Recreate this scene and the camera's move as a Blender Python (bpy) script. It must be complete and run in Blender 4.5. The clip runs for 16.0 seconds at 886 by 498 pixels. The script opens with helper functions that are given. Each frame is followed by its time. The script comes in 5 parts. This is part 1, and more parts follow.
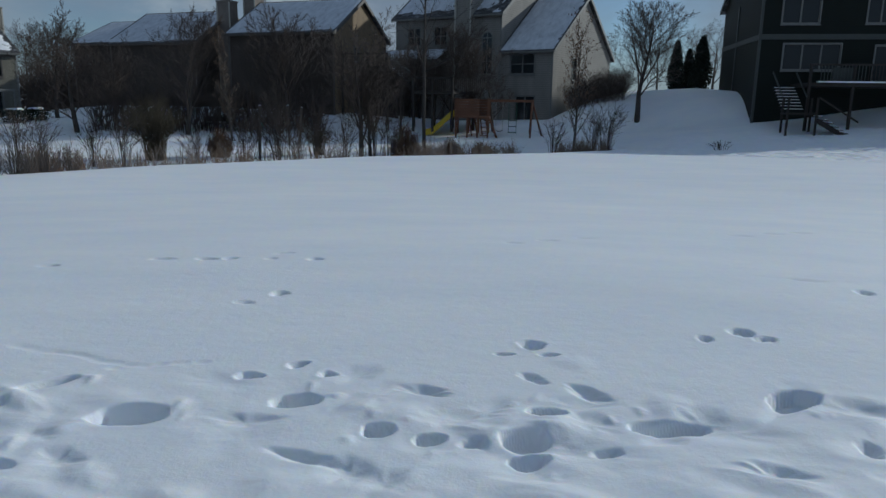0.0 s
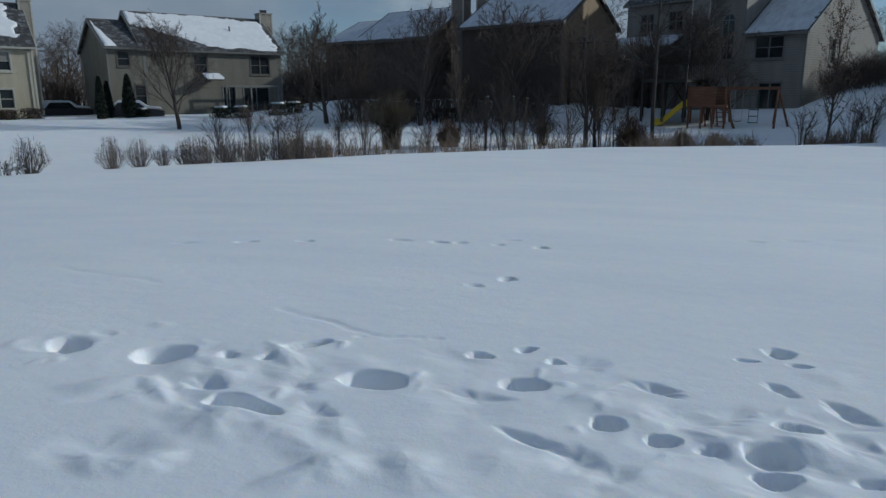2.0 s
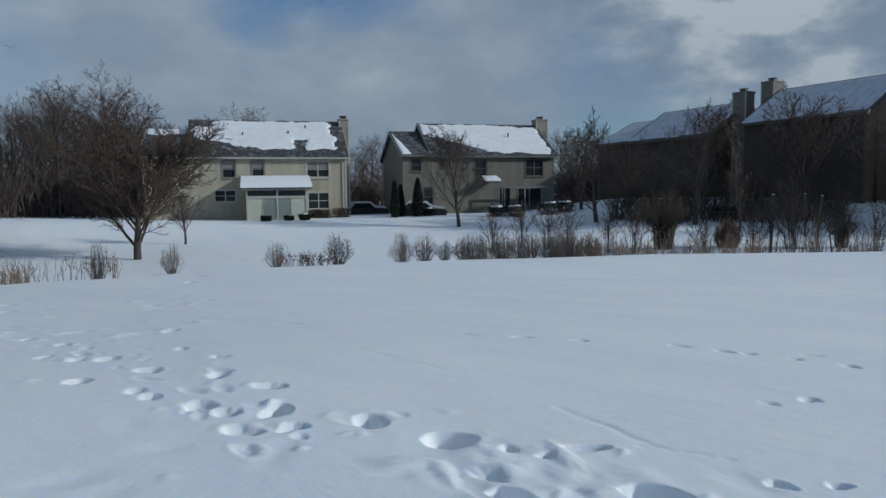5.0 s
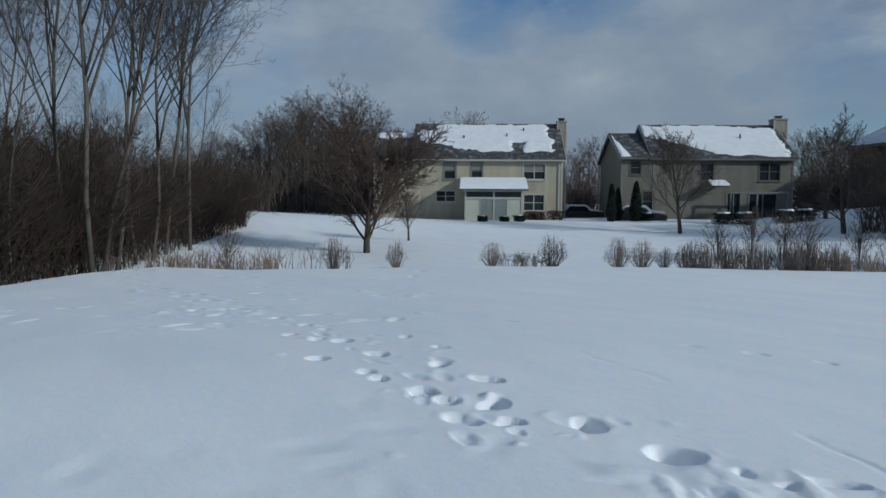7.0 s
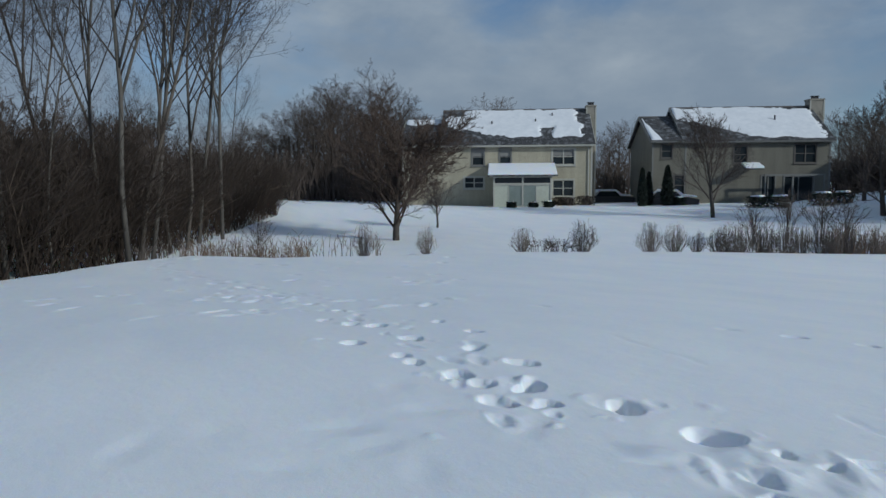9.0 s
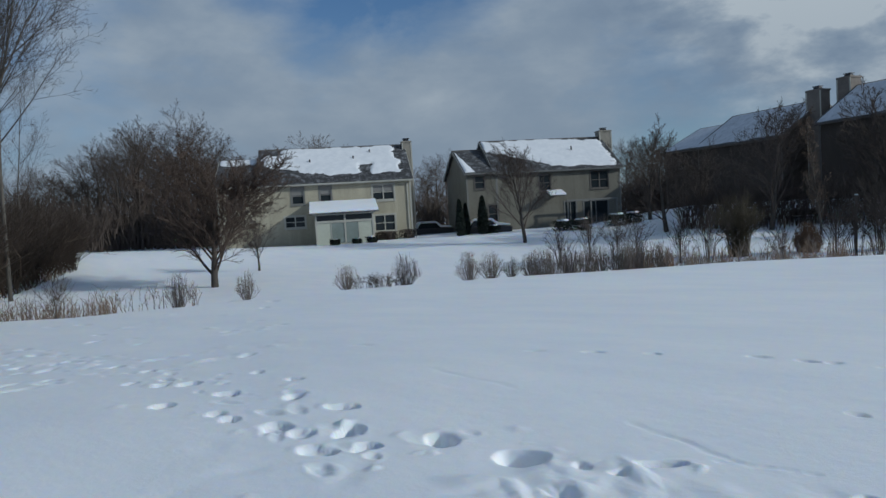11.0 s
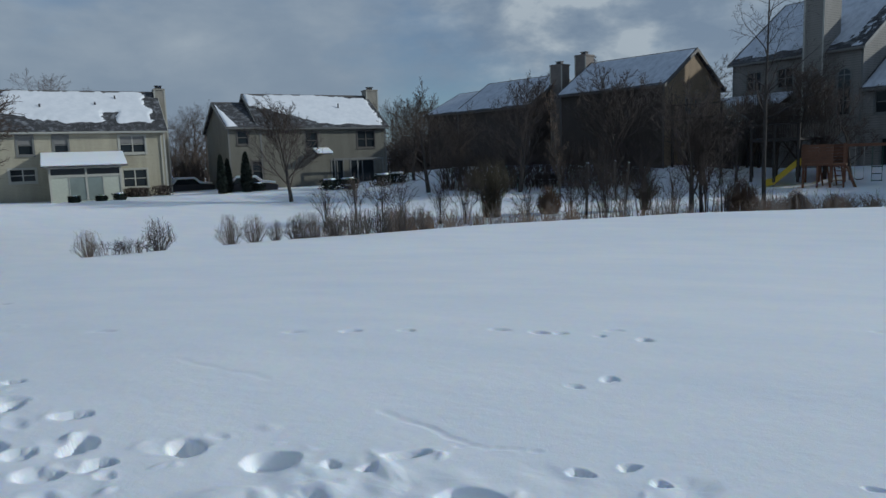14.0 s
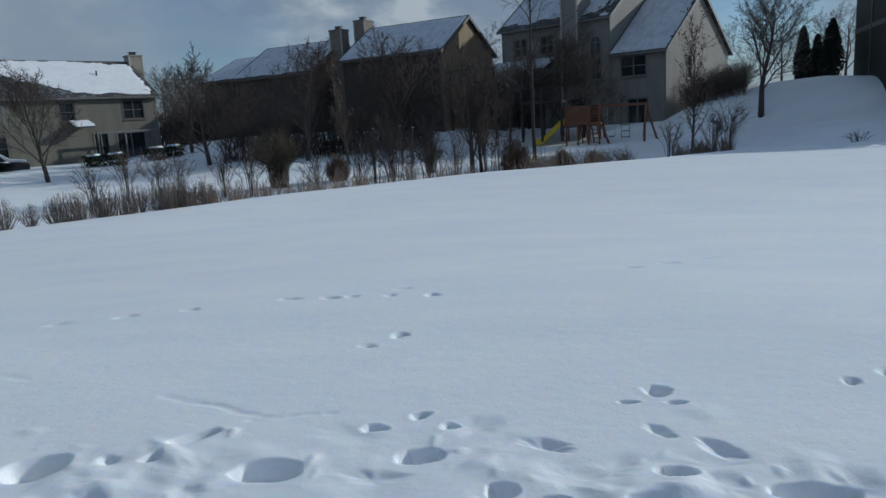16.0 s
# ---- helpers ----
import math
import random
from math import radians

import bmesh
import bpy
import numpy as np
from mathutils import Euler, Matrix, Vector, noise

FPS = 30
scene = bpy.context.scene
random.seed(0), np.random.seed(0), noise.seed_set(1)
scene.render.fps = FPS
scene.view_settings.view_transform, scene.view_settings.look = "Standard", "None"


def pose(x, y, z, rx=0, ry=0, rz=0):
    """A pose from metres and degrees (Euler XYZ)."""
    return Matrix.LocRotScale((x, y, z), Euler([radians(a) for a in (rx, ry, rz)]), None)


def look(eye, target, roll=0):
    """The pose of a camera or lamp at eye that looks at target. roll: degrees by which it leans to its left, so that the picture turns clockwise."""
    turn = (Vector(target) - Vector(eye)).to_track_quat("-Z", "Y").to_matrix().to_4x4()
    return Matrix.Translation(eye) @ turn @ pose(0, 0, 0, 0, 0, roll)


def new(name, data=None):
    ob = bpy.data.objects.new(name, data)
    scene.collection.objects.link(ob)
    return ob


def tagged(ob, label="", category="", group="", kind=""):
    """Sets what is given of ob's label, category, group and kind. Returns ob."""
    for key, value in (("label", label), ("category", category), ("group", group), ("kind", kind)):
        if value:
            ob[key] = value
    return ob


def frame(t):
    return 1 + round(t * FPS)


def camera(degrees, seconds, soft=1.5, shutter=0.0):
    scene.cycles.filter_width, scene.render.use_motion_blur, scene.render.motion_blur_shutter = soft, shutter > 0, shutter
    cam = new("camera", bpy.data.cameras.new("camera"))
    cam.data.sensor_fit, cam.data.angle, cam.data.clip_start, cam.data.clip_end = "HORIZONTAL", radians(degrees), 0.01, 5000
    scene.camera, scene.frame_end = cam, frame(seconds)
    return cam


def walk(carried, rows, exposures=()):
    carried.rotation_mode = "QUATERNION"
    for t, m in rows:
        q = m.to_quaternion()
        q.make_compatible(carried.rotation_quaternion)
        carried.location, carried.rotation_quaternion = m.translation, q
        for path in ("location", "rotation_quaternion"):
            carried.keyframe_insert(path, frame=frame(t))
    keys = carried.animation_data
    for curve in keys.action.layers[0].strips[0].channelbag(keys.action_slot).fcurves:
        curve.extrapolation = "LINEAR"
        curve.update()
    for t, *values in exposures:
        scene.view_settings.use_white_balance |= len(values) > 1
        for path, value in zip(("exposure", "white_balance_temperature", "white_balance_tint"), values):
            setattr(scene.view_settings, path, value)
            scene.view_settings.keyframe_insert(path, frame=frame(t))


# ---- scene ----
cam = camera(65.4, 16.0, soft=1.5)
# seconds, x, y, z, yaw, pitch, roll
PATH = [
    (0.0, 0.098, 0.010, 1.486, -0.52, -11.88, 0.83),
    (0.5, 0.091, 0.006, 1.475, 1.53, -11.96, 0.52),
    (1.0, 0.084, -0.005, 1.488, 3.32, -12.62, -0.06),
    (1.5, 0.057, -0.010, 1.482, 7.57, -10.49, -1.08),
    (2.0, 0.002, -0.001, 1.468, 17.71, -12.74, -0.05),
    (2.5, 0.031, -0.017, 1.481, 20.48, -10.68, 0.74),
    (3.0, 0.014, -0.005, 1.535, 21.69, -7.91, 0.30),
    (3.5, 0.019, -0.035, 1.506, 25.26, -4.54, -0.57),
    (4.0, -0.012, -0.052, 1.501, 28.12, -4.09, -0.04),
    (4.5, -0.028, -0.067, 1.492, 33.51, -4.60, -0.76),
    (5.0, -0.073, -0.112, 1.503, 39.54, -4.55, -0.72),
    (5.2, -0.072, -0.124, 1.499, 42.42, -3.74, -1.32),
    (7.3, -0.165, -0.152, 1.468, 57.84, -4.88, 0.72),
    (7.5, -0.151, -0.164, 1.476, 58.24, -5.15, 0.74),
    (8.0, -0.216, -0.159, 1.470, 60.93, -4.80, 0.09),
    (8.5, -0.154, -0.172, 1.475, 63.85, -4.86, -0.37),
    (9.0, -0.165, -0.185, 1.448, 59.44, -5.35, -0.34),
    (9.5, -0.134, -0.174, 1.457, 54.24, -4.36, 0.11),
    (10.0, -0.156, -0.142, 1.444, 51.11, -4.91, -0.64),
    (10.2, -0.115, -0.155, 1.466, 49.90, -5.15, -1.08),
    (12.3, -0.008, -0.050, 1.553, 38.02, -0.22, -4.72),
    (12.5, -0.025, -0.052, 1.597, 37.31, -1.81, -3.85),
    (13.0, -0.028, -0.039, 1.694, 37.23, -3.09, -0.27),
    (13.5, -0.032, -0.058, 1.776, 36.84, -3.23, -2.21),
    (14.0, 0.027, 0.010, 1.759, 26.12, -7.42, -1.94),
    (14.5, 0.004, 0.025, 1.762, 20.98, -9.71, -2.61),
    (15.0, 0.014, 0.038, 1.740, 17.57, -11.13, -3.00),
    (15.5, 0.051, 0.045, 1.731, 14.52, -11.47, -3.53),
    (16.0, 0.098, 0.046, 1.716, 9.14, -10.86, -3.46),
]
walk(cam, [(t, pose(x, y, z, 0, 0, yaw) @ pose(0, 0, 0, 90 + pitch) @ pose(0, 0, 0, 0, 0, roll)) for t, x, y, z, yaw, pitch, roll in PATH],
     exposures=[(0.0, -0.73, 5880, 3), (2.0, -0.73, 5880, 3), (2.9, -0.74, 5880, 3), (3.5, -0.60, 5880, 3), (16.0, -0.56, 5880, 3)])

# ---- light ----
SUN_AZ, SUN_EL = -61.0, 23.0      # azimuth counted to the left from +y


def polar(az, r, z=0.0):
    a = radians(az)
    return Vector((-math.sin(a) * r, math.cos(a) * r, z))


sun_dir = polar(SUN_AZ, math.cos(radians(SUN_EL)), math.sin(radians(SUN_EL)))
sun = new("sun", bpy.data.lights.new("sun", "SUN"))
sun.data.energy, sun.data.angle, sun.data.color = 3.6, radians(1.0), (1.0, 0.95, 0.88)
sun.matrix_world = look(sun_dir * 100, (0, 0, 0))


class Nodes:
    """Short hand for node trees."""

    def __init__(self, tree):
        self.t = tree
        tree.nodes.clear()

    def n(self, kind, **kw):
        nd = self.t.nodes.new(kind)
        for k, v in kw.items():
            if k == "ins":
                for key, val in v.items():
                    if isinstance(val, bpy.types.NodeSocket):
                        self.t.links.new(val, nd.inputs[key])
                    else:
                        nd.inputs[key].default_value = val
            else:
                setattr(nd, k, v)
        return nd

    def noise(self, vec, scale, detail=4.0, rough=0.55, dist=0.0):
        return self.n("ShaderNodeTexNoise", ins={"Vector": vec, "Scale": scale, "Detail": detail, "Roughness": rough, "Distortion": dist}).outputs["Fac"]

    def ramp(self, fac, stops):
        nd = self.n("ShaderNodeValToRGB", ins={"Fac": fac})
        el = nd.color_ramp.elements
        while len(el) < len(stops):
            el.new(0.5)
        for e, (p, c) in zip(el, stops):
            e.position, e.color = p, (*c, 1) if len(c) == 3 else c
        return nd.outputs["Color"]

    def mix(self, fac, a, b, blend="MIX"):
        nd = self.n("ShaderNodeMix", data_type="RGBA", blend_type=blend)
        for sock, val in ((nd.inputs[0], fac), (nd.inputs[6], a), (nd.inputs[7], b)):
            if isinstance(val, bpy.types.NodeSocket):
                self.t.links.new(val, sock)
            else:
                sock.default_value = (*val, 1) if isinstance(val, tuple) and len(val) == 3 else val
        return nd.outputs[2]

    def math(self, op, a, b=0.0, c=0.0):
        nd = self.n("ShaderNodeMath", operation=op)
        for sock, val in zip(nd.inputs, (a, b, c)):
            if isinstance(val, bpy.types.NodeSocket):
                self.t.links.new(val, sock)
            else:
                sock.default_value = val
        return nd.outputs[0]


def make_world():
    w = bpy.data.worlds.new("sky")
    scene.world = w
    w.use_nodes = True
    k = Nodes(w.node_tree)
    sky = k.n("ShaderNodeTexSky", sky_type="NISHITA", sun_disc=False, sun_elevation=radians(SUN_EL), sun_rotation=radians(-SUN_AZ), air_density=1.0, dust_density=0.6)
    blue = k.mix(1.0, sky.outputs["Color"], (0.080, 0.104, 0.136), "MULTIPLY")
    co = k.n("ShaderNodeTexCoord").outputs["Generated"]
    flat = k.n("ShaderNodeMapping", ins={"Vector": co, "Scale": (1.0, 1.0, 2.0), "Location": CLOUD_AT}).outputs["Vector"]
    big = k.noise(flat, 1.7, 6.0, 0.5, 0.3)
    fine = k.noise(flat, 5.0, 8.0, 0.6, 0.2)
    # clear sky over the bank and high over the cream house
    gaps = []
    for az, el, edge in ((-21.0, 6.0, 0.965), (50.0, 24.0, 0.965)):
        near = k.n("ShaderNodeVectorMath", operation="DOT_PRODUCT", ins={0: co, 1: polar(az, math.cos(radians(el)), math.sin(radians(el)))}).outputs["Value"]
        gaps.append(k.math("MULTIPLY", k.math("MAXIMUM", k.math("SUBTRACT", near, edge), 0.0), 3.6))
    open_sky = k.math("ADD", gaps[0], gaps[1])
    cover = k.ramp(k.math("SUBTRACT", k.math("ADD", k.math("MULTIPLY", big, 0.70), k.math("MULTIPLY", fine, 0.30)), open_sky), [(0.38, (0, 0, 0)), (0.52, (1, 1, 1))])
    # the bank of bright cumulus over the dark houses
    toward = k.n("ShaderNodeVectorMath", operation="DOT_PRODUCT", ins={0: co, 1: polar(14.0, math.cos(radians(16)), math.sin(radians(16)))}).outputs["Value"]
    heap = k.math("MULTIPLY", k.math("MAXIMUM", k.math("SUBTRACT", toward, 0.955), 0.0), 4.2)
    # paler thin cloud beyond the cream house
    beyond = k.n("ShaderNodeVectorMath", operation="DOT_PRODUCT", ins={0: co, 1: polar(56.0, math.cos(radians(13)), math.sin(radians(13)))}).outputs["Value"]
    pale = k.math("MULTIPLY", k.math("MAXIMUM", k.math("SUBTRACT", beyond, 0.88), 0.0), 1.1)
    billow = k.noise(k.n("ShaderNodeMapping", ins={"Vector": flat, "Location": (3.1, 1.7, 0.4)}).outputs["Vector"], 6.0, 10.0, 0.55, 0.1)
    shade = k.ramp(k.math("ADD", k.math("MULTIPLY_ADD", big, -0.35, 0.665), k.math("ADD", k.math("MULTIPLY", k.math("SUBTRACT", billow, 0.5), k.math("MULTIPLY_ADD", heap, 14.0, 0.65)), k.math("ADD", heap, pale))), [(0.38, (0.31, 0.385, 0.51)), (0.54, (0.43, 0.50, 0.605)), (0.66, (0.60, 0.65, 0.72)), (0.80, (0.88, 0.90, 0.92))])
    col = k.mix(k.math("MULTIPLY", k.math("MINIMUM", k.math("ADD", cover, k.math("MULTIPLY", heap, 4.0)), 1.0), 0.94), blue, shade)
    # pale haze low over the horizon
    z = k.n("ShaderNodeSeparateXYZ", ins={"Vector": co}).outputs["Z"]
    low = k.ramp(z, [(0.0, (1, 1, 1)), (0.34, (0, 0, 0))])
    col = k.mix(k.math("MULTIPLY", low, k.math("MULTIPLY_ADD", cover, 0.35, 0.42)), col, (0.40, 0.46, 0.555))
    bg = k.n("ShaderNodeBackground", ins={"Color": col, "Strength": 0.84})
    k.n("ShaderNodeOutputWorld", ins={"Surface": bg.outputs[0]})


CLOUD_AT = (0.3, 0.8, 0.2)
make_world()


# ---- materials ----
def material(name, build):
    m = bpy.data.materials.new(name)
    m.use_nodes = True
    k = Nodes(m.node_tree)
    b = k.n("ShaderNodeBsdfPrincipled")
    k.n("ShaderNodeOutputMaterial", ins={"Surface": b.outputs[0]})
    build(k, b)
    return m


def setin(k, b, **kw):
    for key, val in kw.items():
        sock = b.inputs[key.replace("_", " ")]
        if isinstance(val, bpy.types.NodeSocket):
            k.t.links.new(val, sock)
        else:
            sock.default_value = (*val, 1) if isinstance(val, tuple) and len(val) == 3 and sock.type == "RGBA" else val


def bump(k, b, height, strength=0.5, dist=0.02):
    nd = k.n("ShaderNodeBump", ins={"Height": height, "Strength": strength, "Distance": dist})
    k.t.links.new(nd.outputs[0], b.inputs["Normal"])


def obco(k):
    return k.n("ShaderNodeTexCoord").outputs["Object"]


def plain(name, col, rough=0.6, var=0.25, scale=6.0, metal=0.0, grain=40.0, relief=0.15):
    def build(k, b):
        co = obco(k)
        f = k.math("ADD", k.math("MULTIPLY", k.noise(co, scale), 0.7), k.math("MULTIPLY", k.noise(co, grain), 0.3))
        lo, hi = tuple(c * (1 - var) for c in col), tuple(min(1, c * (1 + var)) for c in col)
        setin(k, b, Base_Color=k.ramp(f, [(0.3, lo), (0.7, hi)]), Roughness=rough, Metallic=metal)
        bump(k, b, k.noise(co, grain), relief, 0.01)
    return material(name, build)


def snow_build(k, b):
    co = obco(k)
    drift = k.noise(k.n("ShaderNodeMapping", ins={"Vector": co, "Scale": (0.35, 0.8, 0.5)}).outputs["Vector"], 1.0, 5.0, 0.6)
    crust = k.noise(co, 9.0, 6.0, 0.65)
    grain = k.noise(co, 55.0, 3.0, 0.7)
    setin(k, b, Base_Color=k.ramp(k.math("ADD", k.math("MULTIPLY", drift, 0.7), k.math("MULTIPLY", crust, 0.3)), [(0.3, (0.75, 0.79, 0.85)), (0.7, (0.87, 0.88, 0.89))]),
          Roughness=0.62, Specular_IOR_Level=0.2, Subsurface_Weight=0.45, Subsurface_Radius=(0.016, 0.022, 0.032), Subsurface_Scale=1.0)
    h = k.math("ADD", k.math("MULTIPLY", drift, 0.9), k.math("ADD", k.math("MULTIPLY", crust, 0.26), k.math("MULTIPLY", grain, 0.07)))
    bump(k, b, h, 0.4, 0.045)


SNOW = material("snow", snow_build)


def siding(name, col, course=0.11, dirt=0.18, soak=0.25):
    def build(k, b):
        co = obco(k)
        z = k.n("ShaderNodeSeparateXYZ", ins={"Vector": co}).outputs["Z"]
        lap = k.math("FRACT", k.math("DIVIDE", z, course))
        # shade line below each lap, multiplied into the siding colour
        lap_shade = k.ramp(lap, [(0.0, (0.45, 0.45, 0.45)), (0.22, (1, 1, 1)), (1.0, (0.92, 0.92, 0.92))])
        st = k.noise(k.n("ShaderNodeMapping", ins={"Vector": co, "Scale": (1.4, 1.4, 0.25)}).outputs["Vector"], 1.1, 5.0)
        lo = tuple(c * (1 - dirt) for c in col)
        base = k.ramp(st, [(0.35, lo), (0.65, col)])
        setin(k, b, Base_Color=k.mix(1.0, base, lap_shade, "MULTIPLY"), Roughness=0.65, Specular_IOR_Level=0.25)
        bump(k, b, lap, 0.5, 0.02)
    return material(name, build)


def shingle_build(k, b):
    co = obco(k)
    br = k.n("ShaderNodeTexBrick", ins={"Vector": k.n("ShaderNodeMapping", ins={"Vector": co, "Rotation": (0, 0, 0)}).outputs["Vector"], "Scale": 4.0, "Mortar Size": 0.03,
                                          "Color1": (0.035, 0.036, 0.040, 1), "Color2": (0.075, 0.073, 0.075, 1), "Mortar": (0.015, 0.015, 0.016, 1)})
    patch = k.ramp(k.noise(co, 2.2, 6.0, 0.7), [(0.50, (0, 0, 0)), (0.66, (1, 1, 1))])
    setin(k, b, Base_Color=k.mix(k.math("MULTIPLY", patch, 0.25), br.outputs["Color"], (0.72, 0.75, 0.8)), Roughness=0.85)
    bump(k, b, br.outputs["Fac"], 0.4, 0.01)


SHINGLE = material("roof_shingle", shingle_build)


def thin_shaded_build(k, b):
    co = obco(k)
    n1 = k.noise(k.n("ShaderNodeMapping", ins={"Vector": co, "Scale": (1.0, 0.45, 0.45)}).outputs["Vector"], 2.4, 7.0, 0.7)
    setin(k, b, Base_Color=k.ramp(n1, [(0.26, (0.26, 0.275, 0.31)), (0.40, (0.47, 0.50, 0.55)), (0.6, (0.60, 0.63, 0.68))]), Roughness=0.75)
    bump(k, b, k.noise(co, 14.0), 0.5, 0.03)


def roof_crust_build(k, b):
    co = obco(k)
    setin(k, b, Base_Color=k.ramp(k.noise(co, 1.6, 6.0, 0.6), [(0.3, (0.68, 0.70, 0.73)), (0.7, (0.80, 0.81, 0.83))]), Roughness=0.7)
    bump(k, b, k.noise(co, 8.0, 5.0), 0.5, 0.03)


ROOF_SNOW = material("old_roof_snow", roof_crust_build)
# thin snow; its darker blue tone carries the shade on these roofs
THIN_SHADED_SNOW = material("thin_shaded_snow", thin_shaded_build)
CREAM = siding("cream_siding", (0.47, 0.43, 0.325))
# siding darkened: shade from the neighbouring house and trees is in the colour
SHADED_TAN = siding("shaded_weathered_tan", (0.20, 0.19, 0.155))
# one siding in two tones: shade in the brown, sunlight in the gable
SHADED_BROWN = siding("shaded_brown_siding", (0.080, 0.064, 0.054))
LIT_GABLE = siding("sunlit_gable_siding", (0.30, 0.22, 0.14))
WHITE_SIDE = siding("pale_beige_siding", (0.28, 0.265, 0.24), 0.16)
# near-black green: the shade this house stands in is in the colour
SHADED_GREEN = siding("shaded_green_siding", (0.006, 0.011, 0.0085), 0.14)
TRIM = plain("pale_trim", (0.42, 0.41, 0.36), 0.5, 0.12)
TRIM_GREY = plain("grey_trim", (0.17, 0.17, 0.16), 0.55, 0.15)
# trim of the green house, its shade put into the tone too
SHADE_TRIM = plain("shaded_trim", (0.05, 0.057, 0.053), 0.6, 0.15)
DARK_TRIM = plain("dark_gutter", (0.10, 0.09, 0.08), 0.5)
STONE = plain("chimney_board", (0.27, 0.25, 0.21), 0.8, 0.2, 2.0)
BRICK_DARK = plain("brown_chimney_board", (0.19, 0.165, 0.145), 0.85, 0.2, 2.0)
METAL = plain("dark_metal", (0.05, 0.05, 0.055), 0.45, 0.2, metal=0.6)
GLASS = material("window_glass", lambda k, b: setin(k, b, Base_Color=(0.02, 0.026, 0.03), Roughness=0.08, Specular_IOR_Level=0.35))
# lighter grey-green base than the other panes
PORCH_GLASS = plain("grey_green_glass", (0.20, 0.235, 0.215), 0.12, 0.15, 1.2, grain=3.0, relief=0.02)
SHADE = plain("drawn_blind", (0.21, 0.205, 0.195), 0.8, 0.08)
PANEL = plain("porch_panel", (0.46, 0.48, 0.40), 0.6, 0.1)
BARK = plain("grey_brown_bark", (0.085, 0.072, 0.060), 0.9, 0.4, 5.0, grain=30.0, relief=0.6)
BARK_DARK = plain("dark_bark", (0.060, 0.051, 0.044), 0.9, 0.4, 5.0, grain=30.0, relief=0.6)
BARK_PALE = plain("pale_bark", (0.085, 0.077, 0.067), 0.9, 0.45, 3.0, grain=22.0, relief=0.5)
TWIG = plain("brown_twig", (0.048, 0.039, 0.034), 0.9, 0.35, 2.0)
TWIG_DARK = plain("dark_twig", (0.078, 0.060, 0.050), 0.9, 0.35, 2.0)
TWIG_RED = plain("red_brown_twig", (0.070, 0.048, 0.037), 0.9, 0.35, 2.0)
TWIG_ARCH = plain("brown_arching_branch", (0.085, 0.062, 0.045), 0.9, 0.4, 2.0)
# darker twig: the shade deep in the brush is in this colour
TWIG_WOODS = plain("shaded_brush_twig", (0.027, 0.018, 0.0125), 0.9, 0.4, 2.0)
DRY = plain("dry_grass", (0.165, 0.118, 0.085), 0.9, 0.4, 1.5)
DRY_GREY = plain("grey_dry_stalk", (0.15, 0.128, 0.115), 0.9, 0.4, 1.5)
RUST = plain("russet_dry_leaves", (0.155, 0.095, 0.06), 0.9, 0.4, 1.5)
OLIVE = plain("olive_brush", (0.06, 0.048, 0.028), 0.9, 0.4, 1.5)
EVERGREEN = plain("dark_evergreen", (0.012, 0.020, 0.014), 0.9, 0.4, 3.0)
CEDAR = plain("stained_cedar", (0.15, 0.065, 0.033), 0.7, 0.3, 3.0)
DECK = plain("dark_deck_wood", (0.026, 0.021, 0.018), 0.8, 0.3, 3.0)
YELLOW = plain("yellow_plastic", (0.62, 0.44, 0.03), 0.4, 0.1)
GREEN_BAR = plain("green_metal_bar", (0.03, 0.09, 0.06), 0.5, 0.1)
ROPE = plain("pale_rope", (0.45, 0.43, 0.38), 0.8, 0.1)


